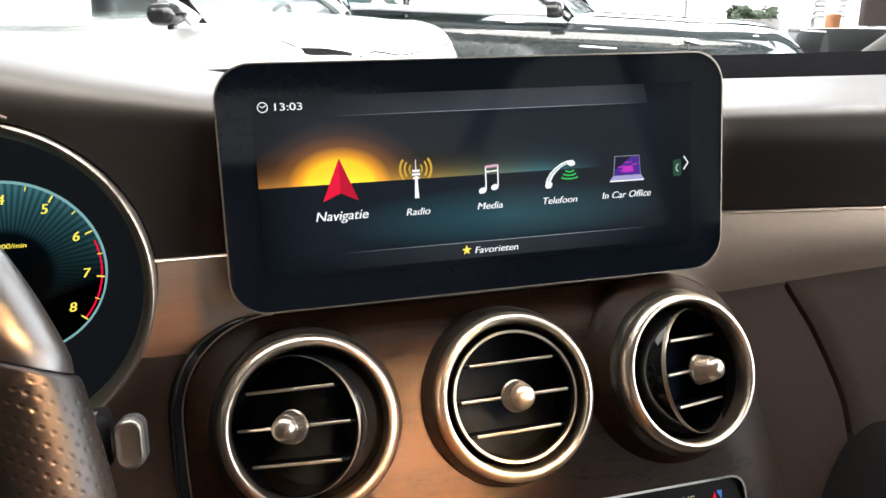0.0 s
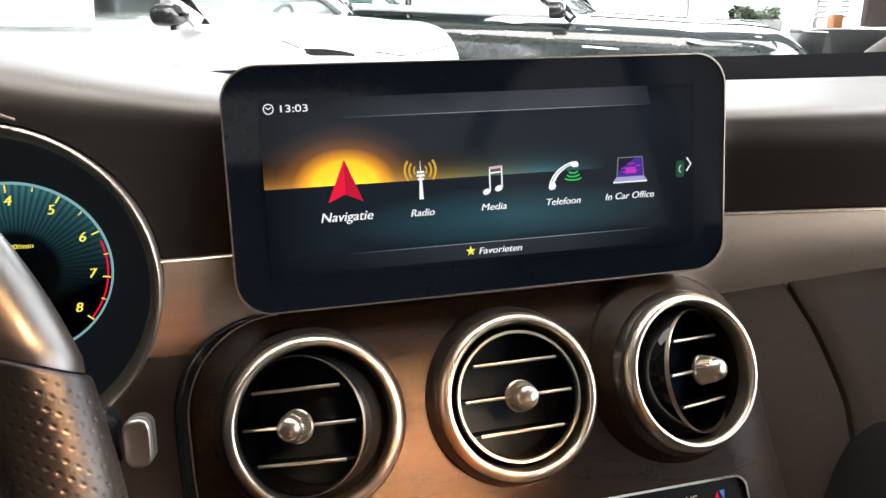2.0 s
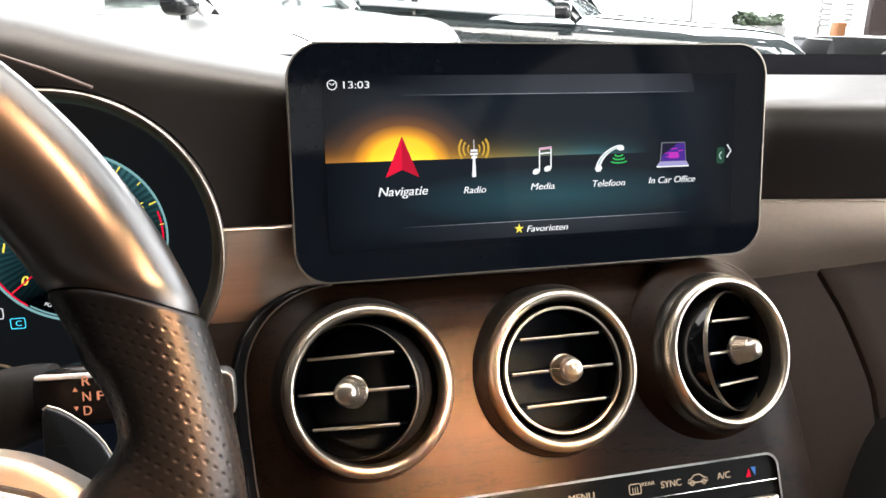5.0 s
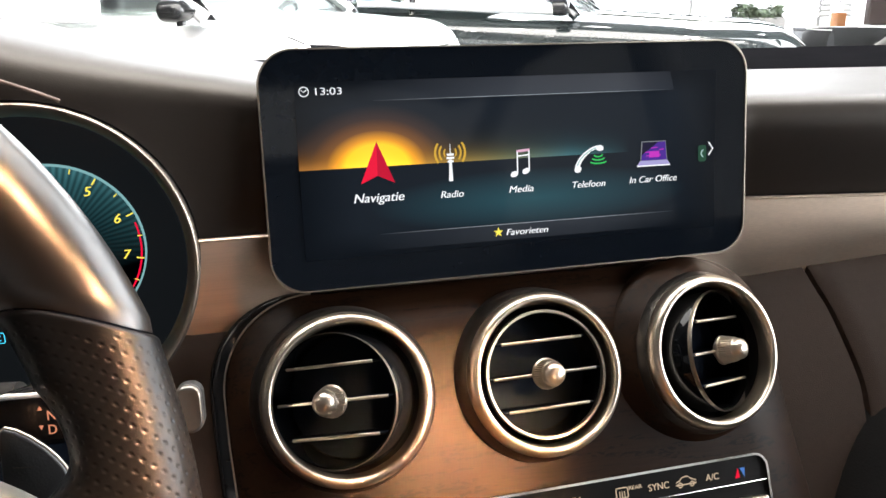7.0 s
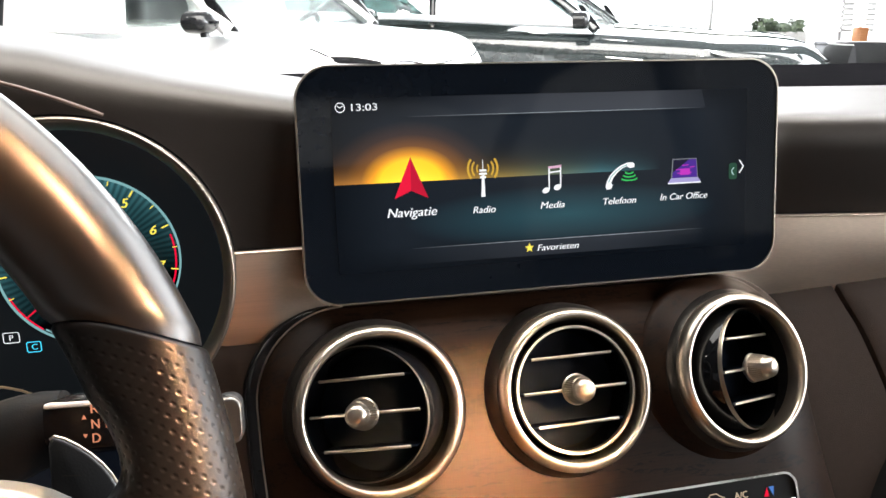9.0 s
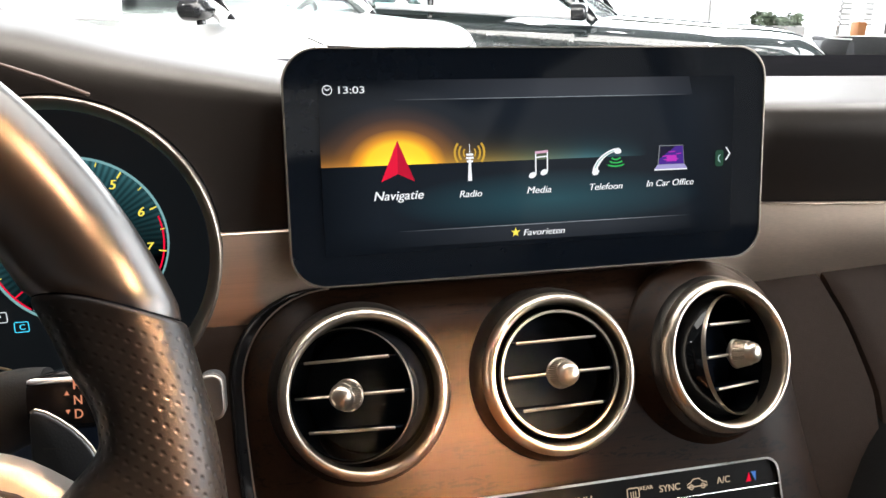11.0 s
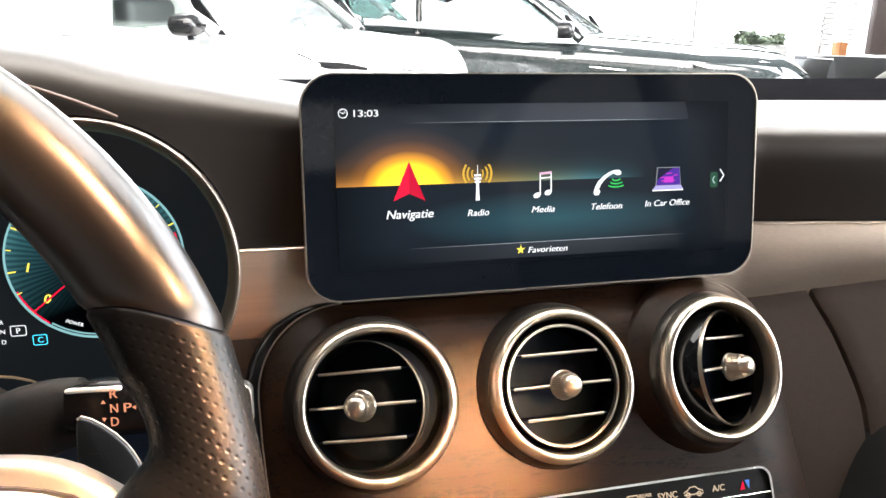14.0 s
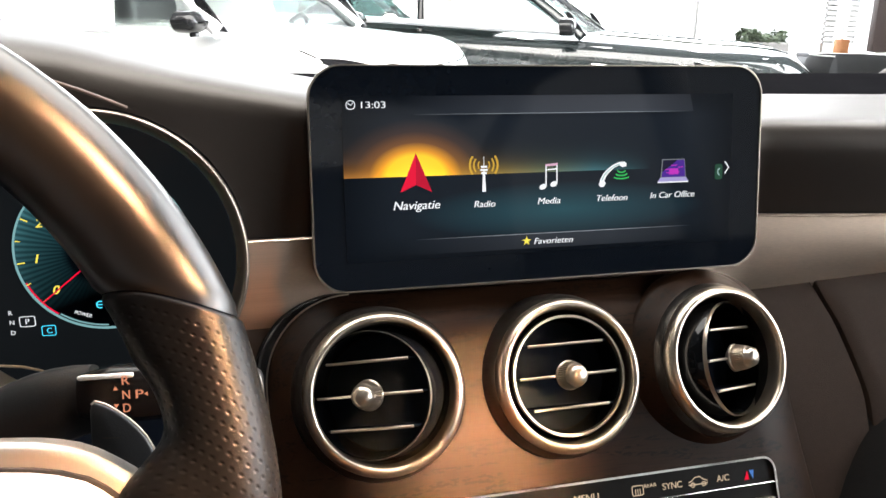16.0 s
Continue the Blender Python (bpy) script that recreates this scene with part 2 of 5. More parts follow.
G_LAMP = glow("white_lamp_diffuser", (1.0, 0.96, 0.90), 150.0)
G_SKY = glow("overcast_daylight_backdrop", (0.95, 0.98, 1.0), 3.0)


# ---- mesh helpers ----
def finish(bm, smooth=40):
    bmesh.ops.recalc_face_normals(bm, faces=bm.faces)
    for f in bm.faces:
        f.smooth = True
    lim = radians(smooth)
    for e in bm.edges:
        if len(e.link_faces) == 2 and e.calc_face_angle(0) > lim:
            e.smooth = False
    return bm


def part(name, bm, material, parent=None, label="", smooth=40, at=None, recalc=True):
    if recalc:
        finish(bm, smooth)
    me = bpy.data.meshes.new(name)
    bm.to_mesh(me)
    bm.free()
    me.materials.append(material)
    ob = new(name, me)
    if parent is not None:
        ob.parent = parent
    if at is not None:
        ob.matrix_basis = at
    if label:
        tagged(ob, label)
    return ob


def thing(name, m, label, category, group="", kind=""):
    ob = new(name)
    ob.empty_display_size = 0.02
    ob.matrix_world = m
    return tagged(ob, label, category, group, kind)


def box(x0, x1, y0, y1, z0, z1, bevel=0.0, seg=2):
    bm = bmesh.new()
    bmesh.ops.create_cube(bm, size=1)
    for v in bm.verts:
        v.co = ((x0 + x1) / 2 + v.co.x * (x1 - x0), (y0 + y1) / 2 + v.co.y * (y1 - y0), (z0 + z1) / 2 + v.co.z * (z1 - z0))
    if bevel:
        bmesh.ops.bevel(bm, geom=bm.edges[:], offset=bevel, segments=seg, affect="EDGES", profile=0.5)
    return bm


def lathe(profile, seg=96, closed=True):
    """Turned about local z from (radius, z) pairs; closed joins the last pair to the first."""
    bm = bmesh.new()
    rings = [[bm.verts.new((r * math.cos(2 * math.pi * k / seg), r * math.sin(2 * math.pi * k / seg), z)) for k in range(seg)] for r, z in profile]
    pairs = list(zip(rings, rings[1:])) + ([(rings[-1], rings[0])] if closed else [])
    for a, b in pairs:
        for k in range(seg):
            bm.faces.new((a[k], a[(k + 1) % seg], b[(k + 1) % seg], b[k]))
    return bm


def rounded(w, h, r, seg=10, cx=0.0, cy=0.0):
    pts = []
    for sx, sy, a0 in ((1, 1, 0), (-1, 1, 90), (-1, -1, 180), (1, -1, 270)):
        for k in range(seg + 1):
            a = radians(a0 + 90 * k / seg)
            pts.append((cx + sx * (w / 2 - r) + r * math.cos(a), cy + sy * (h / 2 - r) + r * math.sin(a)))
    return pts


def slab(outline, z0, z1, bevel=0.0, steps=3):
    """A plate with that outline (local x, y) from z0 up to z1, its top edge rounded."""
    bm = bmesh.new()
    c = Vector((sum(p[0] for p in outline) / len(outline), sum(p[1] for p in outline) / len(outline)))
    levels = [(0.0, z0), (0.0, z1 - bevel)]
    if bevel:
        levels += [(bevel * (1 - math.cos(math.pi / 2 * k / steps)), z1 - bevel + bevel * math.sin(math.pi / 2 * k / steps)) for k in range(1, steps + 1)]
    n = len(outline)
    norm = []
    for i in range(n):
        a, b = Vector(outline[i - 1]), Vector(outline[(i + 1) % n])
        d = (b - a)
        d = Vector((d.y, -d.x)).normalized() if d.length > 1e-9 else Vector((0, 0))
        if d.dot(Vector(outline[i]) - c) < 0:
            d = -d
        norm.append(d)
    rings = [[bm.verts.new((p[0] - norm[i].x * o, p[1] - norm[i].y * o, z)) for i, p in enumerate(outline)] for o, z in levels]
    for a, b in zip(rings, rings[1:]):
        for k in range(n):
            bm.faces.new((a[k], a[(k + 1) % n], b[(k + 1) % n], b[k]))
    bm.faces.new(rings[0][::-1])
    bm.faces.new(rings[-1])
    return bm


def flat(outline, z=0.0):
    bm = bmesh.new()
    bm.faces.new([bm.verts.new((x, y, z)) for x, y in outline])
    return bm


def band(outer, inner, z0, z1):
    """A frame between two outlines with equally many points."""
    bm = bmesh.new()
    n = len(outer)
    r = [[bm.verts.new((x, y, z)) for x, y in o] for o, z in ((outer, z0), (outer, z1), (inner, z1), (inner, z0))]
    for a, b in zip(r, r[1:] + r[:1]):
        for k in range(n):
            bm.faces.new((a[k], a[(k + 1) % n], b[(k + 1) % n], b[k]))
    return bm


def sweep(points, ra, rb=None, seg=10, closed=False, up=(0, 0, 1), taper=None):
    """A tube along points, ra across and rb along up."""
    rb = ra if rb is None else rb
    bm = bmesh.new()
    pts = [Vector(p) for p in points]
    n = len(pts)
    rings = []
    for i, p in enumerate(pts):
        a = pts[i - 1] if (i or closed) else p
        b = pts[(i + 1) % n] if (i < n - 1 or closed) else p
        t = (b - a).normalized()
        s = t.cross(Vector(up)).normalized()
        u = s.cross(t)
        k = taper[i] if taper else 1.0
        rings.append([bm.verts.new(p + s * (ra * k * math.cos(2 * math.pi * j / seg)) + u * (rb * k * math.sin(2 * math.pi * j / seg))) for j in range(seg)])
    for a, b in list(zip(rings, rings[1:])) + ([(rings[-1], rings[0])] if closed else []):
        for j in range(seg):
            bm.faces.new((a[j], a[(j + 1) % seg], b[(j + 1) % seg], b[j]))
    if not closed:
        bm.faces.new(rings[0][::-1])
        bm.faces.new(rings[-1])
    return bm


def sheet(rows):
    """A surface through rows of points."""
    bm = bmesh.new()
    vs = [[bm.verts.new(p) for p in r] for r in rows]
    for a, b in zip(vs, vs[1:]):
        for k in range(len(a) - 1):
            bm.faces.new((a[k], a[k + 1], b[k + 1], b[k]))
    return bm


def thick(bm, d):
    bmesh.ops.recalc_face_normals(bm, faces=bm.faces)
    bmesh.ops.solidify(bm, geom=bm.faces[:], thickness=d)
    return bm


def spline(keys, x):
    """Smooth curve through (x, value) keys."""
    if x <= keys[0][0]:
        return keys[0][1]
    for i in range(len(keys) - 1):
        (x0, v0), (x1, v1) = keys[i], keys[i + 1]
        if x <= x1:
            m0 = (v1 - keys[i - 1][1]) / (x1 - keys[i - 1][0]) if i else (v1 - v0) / (x1 - x0)
            m1 = (keys[i + 2][1] - v0) / (keys[i + 2][0] - x0) if i + 2 < len(keys) else (v1 - v0) / (x1 - x0)
            h, s = x1 - x0, (x - x0) / (x1 - x0)
            return (2 * s**3 - 3 * s**2 + 1) * v0 + (s**3 - 2 * s**2 + s) * h * m0 + (3 * s**2 - 2 * s**3) * v1 + (s**3 - s**2) * h * m1
    return keys[-1][1]


def writing(name, text, size, x, y, z, material, parent, width=None, shear=0.0, align="LEFT", turn=0.0, bold=0.03):
    """Flat lettering on the local xy plane of its parent; width sets its length."""
    cu = bpy.data.curves.new(name, "FONT")
    cu.body, cu.size, cu.shear, cu.align_x = text, size, shear, align
    tmp = new(name, cu)
    bpy.context.view_layer.update()
    me = bpy.data.meshes.new_from_object(tmp.evaluated_get(bpy.context.evaluated_depsgraph_get()))
    bpy.data.objects.remove(tmp)
    bpy.data.curves.remove(cu)
    xs = [v.co.x for v in me.vertices]
    k = width / (max(xs) - min(xs)) if width else 1.0
    m = Matrix.Translation((x, y, z)) @ Matrix.Rotation(turn, 4, "Z") @ Matrix.Diagonal((k, 1, 1, 1))
    # a second, barely shifted layer thickens the strokes
    bm = bmesh.new()
    for step in (0.0, bold * size):
        me.transform(Matrix.Translation((step, 0, step * 0.05)))
        bm.from_mesh(me)
    bm.to_mesh(me)
    bm.free()
    me.transform(m)
    me.materials.clear()
    me.materials.append(material)
    ob = new(name, me)
    ob.parent = parent
    return ob


def arc(cx, cy, r, a0, a1, n=24, ry=None):
    ry = r if ry is None else ry
    return [(cx + r * math.cos(radians(a0 + (a1 - a0) * k / n)), cy + ry * math.sin(radians(a0 + (a1 - a0) * k / n))) for k in range(n + 1)]


def stroke(points, w, z=0.0, closed=False):
    """A flat line of width w along points."""
    bm = bmesh.new()
    pts = [Vector(p) for p in points]
    n = len(pts)
    l, r = [], []
    for i, p in enumerate(pts):
        a = pts[i - 1] if (i or closed) else p
        b = pts[(i + 1) % n] if (i < n - 1 or closed) else p
        d = (b - a).normalized()
        s = Vector((-d.y, d.x)) * (w / 2)
        l.append(bm.verts.new((p.x + s.x, p.y + s.y, z)))
        r.append(bm.verts.new((p.x - s.x, p.y - s.y, z)))
    for i in range(n if closed else n - 1):
        j = (i + 1) % n
        bm.faces.new((l[i], l[j], r[j], r[i]))
    return bm


def drilled(bm, cutters):
    """The solid with other solids taken out of it."""
    def temp(b):
        me = bpy.data.meshes.new("solid")
        bmesh.ops.recalc_face_normals(b, faces=b.faces)
        b.to_mesh(me)
        b.free()
        return new("solid", me)

    body = temp(bm)
    tools = [temp(c) for c in cutters]
    for t in tools:
        mod = body.modifiers.new("cut", "BOOLEAN")
        mod.operation, mod.solver, mod.object = "DIFFERENCE", "EXACT", t
    bpy.context.view_layer.update()
    me = bpy.data.meshes.new_from_object(body.evaluated_get(bpy.context.evaluated_depsgraph_get()))
    for o in [body] + tools:
        bpy.data.objects.remove(o)
    r = bmesh.new()
    r.from_mesh(me)
    bpy.data.meshes.remove(me)
    return r


def axes(origin, x, y, z):
    m = Matrix((x, y, z)).transposed().to_4x4()
    m.translation = origin
    return m


# ---- the car's cabin: frames of reference ----
# the three round vents on the console: x, y, turn of the ring, turn of the ball in it
VENTS = [(-0.1050, 0.0021, 0.0, -28), (0.0036, 0.0018, 1.5, 0), (0.1070, 0.0019, 7.0, 22)]
CON = axes((-0.003, -0.0321, 0.8831), (1, 0, 0), (0, 0.4107, 0.9117), (0, -0.9117, 0.4107))
DIS = axes((0, 0, 1.0), (1, 0, 0), (0, math.sin(radians(8)), math.cos(radians(8))), (0, -math.cos(radians(8)), math.sin(radians(8))))
WHL = axes((-0.3657, -0.2082, 0.936), (1, 0, 0), (0, math.sin(radians(23.7)), math.cos(radians(23.7))), (0, -math.cos(radians(23.7)), math.sin(radians(23.7))))
TUBE = (-0.2556, 0.9616)
TUBE_R = 0.0796

PAD_TOP = [(-0.72, 1.03), (-0.5, 1.072), (-0.36, 1.083), (-0.268, 1.0725), (-0.241, 1.066), (-0.198, 1.0565), (-0.14, 1.046), (-0.08, 1.037), (0, 1.031), (0.08, 1.0295), (0.75, 1.0295)]
PAD_SOFT = [(0.0, (0.012, 0.9668)), (0.15, (0.0115, 0.985)), (0.3, (0.0115, 1.000)), (0.4, (0.0122, 1.0110)), (0.5, (0.0145, 1.0195)), (0.6, (0.0215, 1.0250)),
            (0.7, (0.040, 1.0280)), (0.8, (0.077, 1.0291)), (0.9, (0.13, 1.0295)), (0.98, (0.176, 1.0293)), (1.0, (0.184, 1.024))]
PAD_CRISP = [(0.0, (0.012, 0.9668)), (0.15, (0.0085, 0.985)), (0.3, (0.0052, 1.0015)), (0.4, (0.0038, 1.0120)), (0.5, (0.0052, 1.0200)), (0.6, (0.0104, 1.0260)),
             (0.7, (0.023, 1.0286)), (0.8, (0.06, 1.0293)), (0.9, (0.12, 1.0295)), (0.98, (0.176, 1.0293)), (1.0, (0.184, 1.024))]


def wrap(x):
    """How far the dash comes towards the seats beside the centre."""
    return -0.18 * max(0.0, x - 0.15) if x > 0 else 0.0


def pad_point(x, s):
    mix = min(1.0, max(0.0, (x + 0.10) / 0.18))
    y = (1 - mix) * spline([(k, p[0]) for k, p in PAD_SOFT], s) + mix * spline([(k, p[0]) for k, p in PAD_CRISP], s)
    z = (1 - mix) * spline([(k, p[1]) for k, p in PAD_SOFT], s) + mix * spline([(k, p[1]) for k, p in PAD_CRISP], s)
    top = spline(PAD_TOP, x)
    z = 0.9668 + (z - 0.9668) * (top - 0.9668) / (1.0295 - 0.9668)
    near = min(1.0, max(0.0, (-0.150 - x) / 0.10))
    near = near * near * (3 - 2 * near)
    return Vector((x, y + wrap(x) * (1 - 0.5 * s) - 0.020 * near * (1 - s) ** 1.5, z))


def in_tube(p, r):
    return math.hypot(p.x - TUBE[0], p.z - TUBE[1]) < r


def cut_tube(bm, r=TUBE_R + 0.001):
    bmesh.ops.delete(bm, geom=[f for f in bm.faces if in_tube(f.calc_center_median(), r) and f.calc_center_median().y < 0.09], context="FACES")
    for v in bm.verts:
        if v.is_boundary and in_tube(v.co, r + 0.007) and v.co.y < 0.09:
            d = math.hypot(v.co.x - TUBE[0], v.co.z - TUBE[1])
            v.co.x, v.co.z = TUBE[0] + (v.co.x - TUBE[0]) * r / d, TUBE[1] + (v.co.z - TUBE[1]) * r / d
    return bm


def build_dashboard():
    d = thing("dashboard", pose(0, 0.1, 0.95), "dark brown soft-grained dashboard with brushed aluminium trim band", "dashboard")
    inv = Matrix.Translation((0, -0.1, -0.95))

    def add(name, bm, material, label="", parent=d):
        bmesh.ops.transform(bm, matrix=inv, verts=bm.verts)
        return part(name, bm, material, parent, label)

    xs = [-0.72 + 0.004 * i for i in range(366)]
    add("upper_pad", cut_tube(sheet([[pad_point(x, k / 64) for k in range(65)] for x in xs])), M_PAD, "soft dark-brown padded top with fine grain")
    # black strip below the windscreen
    add("cowl_panel", sheet([[(x, 0.176 + wrap(x) * 0.5, 1.0285), (x, 0.185 + wrap(x) * 0.5, 1.0305), (x, 0.28, 1.0308), (x, 0.37, 1.0308), (x, 0.42, 1.02)] for x in [-0.72 + 0.02 * i for i in range(74)]]), M_COWL, "flat black strip under the windscreen")
    xr = [-0.178 + 0.01 * i for i in range(91)]
    add("chrome_strip", sweep([(x, 0.006 + wrap(x), 0.9668) for x in xr], 0.0022, 0.0010, 8), M_ALU, "thin satin chrome strip")
    rows = []
    for x in [-0.34 + 0.004 * i for i in range(270)]:
        low = 0.909 + (0.12 * (x - 0.15) if x > 0.15 else 0)
        fold = 0.009 * min(1.0, max(0.0, (x + 0.157) / 0.040)) if x < 0.06 else 0.009 * max(0.0, (0.12 - x) / 0.06)
        rows.append([(x, 0.0105 + fold + 0.0015 * k / 10 - 0.003 * math.sin(math.pi * k / 10) + wrap(x), 0.9655 + (low - 0.9655) * k / 10) for k in range(11)])
    add("trim_panel", cut_tube(sheet(rows), TUBE_R + 0.001), M_ALU, "brushed aluminium band")
    # lower panel and glovebox door
    seam = [(0.197, 0.93), (0.1997, 0.9133), (0.2088, 0.8945), (0.2175, 0.8691), (0.2226, 0.8489), (0.2230, 0.8357), (0.223, 0.70)]

    def lower(x, z):
        low = 0.909 + (0.12 * (x - 0.15) if x > 0.15 else 0)
        return Vector((x, 0.006 + min(0.0, z - low) * 0.42 + max(0.0, z - low) * 1.5 + wrap(x), z))

    def seam_x(z):
        return spline([(-b, a) for a, b in seam], -z)

    zs = [0.934 - 0.006 * i for i in range(56)]
    split = -0.222
    # left half of the lower panel, with the light there put into its colour
    add("knee_panel", cut_tube(sheet([[lower(split + (-0.05 - split) * k / 44, z) for k in range(45)] for z in zs]), TUBE_R + 0.001), M_KNEE, "dark brown panel beside the column")
    add("column_cover", cut_tube(sheet([[lower(-0.72 + (split - 0.0015 + 0.72) * k / 120, z) for k in range(121)] for z in zs]), TUBE_R + 0.001), M_VOID, "dull black cover round the steering column")
    rows = []
    for z in zs:
        x0, x1 = -0.05, seam_x(z) - 0.0015
        rows.append([lower(x0 + (x1 - x0) * k / 60, z) for k in range(61)] + [lower(x1, z) + Vector((0.0005, 0.006, 0))])
    add("lower_panel", sheet(rows), M_LOWER, "dark brown grained lower panel")
    rows = []
    for z in zs:
        x0 = seam_x(z) + 0.0015
        zz = z
        rows.append([lower(x0, zz) + Vector((-0.0005, 0.006, 0)), lower(x0, zz) + Vector((0.0003, -0.0004, 0))] + [lower(x0 + 0.002 + (0.5) * k / 40, zz) + Vector((0, -0.001, 0.0)) for k in range(41)])
    # the soft shadow low on the glovebox, built as a rounded black sheet
    shadow_rows = []
    for k in range(15):
        t = k / 14
        e = 0.020 * (1 - math.sqrt(max(0.0, 1 - (1 - min(1.0, t / 0.20)) ** 2)))
        shadow_rows.append([lower(x, 0.62 + (0.846 - 0.060 * max(0.0, (0.245 - x) / 0.052) ** 2 - 0.62) * (1 - t)) + Vector((0, e - 0.014, 0)) for x in [0.184 + 0.006 * i for i in range(70)]])
    add("shadow_sheet", sheet(shadow_rows), M_SHADOW, "black sheet standing in for the soft shadow on the glovebox")
    add("glovebox_door", sheet(rows), M_LOWER, "brown grained glovebox lid with a thin gap")
    return d


def pillow_depth(d):
    """How far the wood falls away at a distance d from its edge."""
    return -0.0170 * max(0.0, 1 - d / 0.042) ** 2


def pillow(out):
    """The veneered face: flat in the middle, rolling back towards its edge."""
    bm = bmesh.new()
    steps = [0.0, 0.0015, 0.004, 0.007, 0.011, 0.015, 0.020, 0.025, 0.030, 0.036, 0.042]
    rings = []
    for d in steps:
        rings.append([bm.verts.new((p.x, p.y, pillow_depth(d))) for p in inset(out, d)])
    n = len(out)
    for a, b in zip(rings, rings[1:]):
        for k in range(n):
            bm.faces.new((a[k], a[(k + 1) % n], b[(k + 1) % n], b[k]))
    bm.faces.new(rings[-1])
    back = [bm.verts.new((x, y, -0.022)) for x, y in out]
    for k in range(n):
        bm.faces.new((rings[0][k], rings[0][(k + 1) % n], back[(k + 1) % n], back[k]))
    bm.faces.new(back)
    return bm


def drill(x, y):
    bm = lathe([(0.0472, -0.06), (0.0472, 0.03)], 64, closed=False)
    for v in bm.verts:
        v.co.x += x
        v.co.y += y
    bmesh.ops.holes_fill(bm, edges=[e for e in bm.edges if e.is_boundary])
    return bm


def inset(out, d):
    """The outline drawn in by d along its sides and top, not at its foot."""
    r = []
    for x, y in out:
        v = Vector((x, y))
        if y > 0.010:
            cx = 0.118 if x > 0.118 else (-0.116 if x < -0.116 else x)
            w = v - Vector((cx, 0.010))
            r.append(Vector((cx, 0.010)) + w * max(0.0, 1 - d / w.length))
        else:
            r.append(Vector((x - math.copysign(d, x), y)))
    return r


def build_console():
    c = thing("centre_console", CON, "open-pore brown wood centre console panel", "console")
    out = [(0.192, -0.20), (0.180, -0.10), (0.173, -0.05)]
    out += arc(0.118, 0.010, 0.049, 0, 90, 14) + arc(-0.116, 0.010, 0.050, 90, 180, 14) + [(-0.1655, -0.015), (-0.1640, -0.04), (-0.158, -0.10), (-0.148, -0.20)]
    out = [(x, y if y > -0.19 else -0.20) for x, y in out]
    big = [(x - 0.0080 if x < 0 else x - 0.0005, y + (0.002 if y > 0 and x < 0.1 else 0)) for x, y in out]
    part("wood_panel", drilled(pillow(out), [drill(x, y) for x, y, _, _ in VENTS]), M_WOOD, c, "dark brown open-pore ash veneer", smooth=60)
    part("panel_edge", drilled(slab(big, -0.044, -0.0195, 0.004), [drill(x, y) for x, y, _, _ in VENTS]), M_GLOSS, c, "gloss black surround")
    # left half alone: the shape leaves out the part that catches no light
    part("edge_line", sweep([(x * 1.003, y * 1.003, pillow_depth(0.0) + 0.0004) for x, y in out if x < -0.02], 0.0005, seg=6), M_CHROME, c, "hairline metal edge, only where it catches the light")
    return c


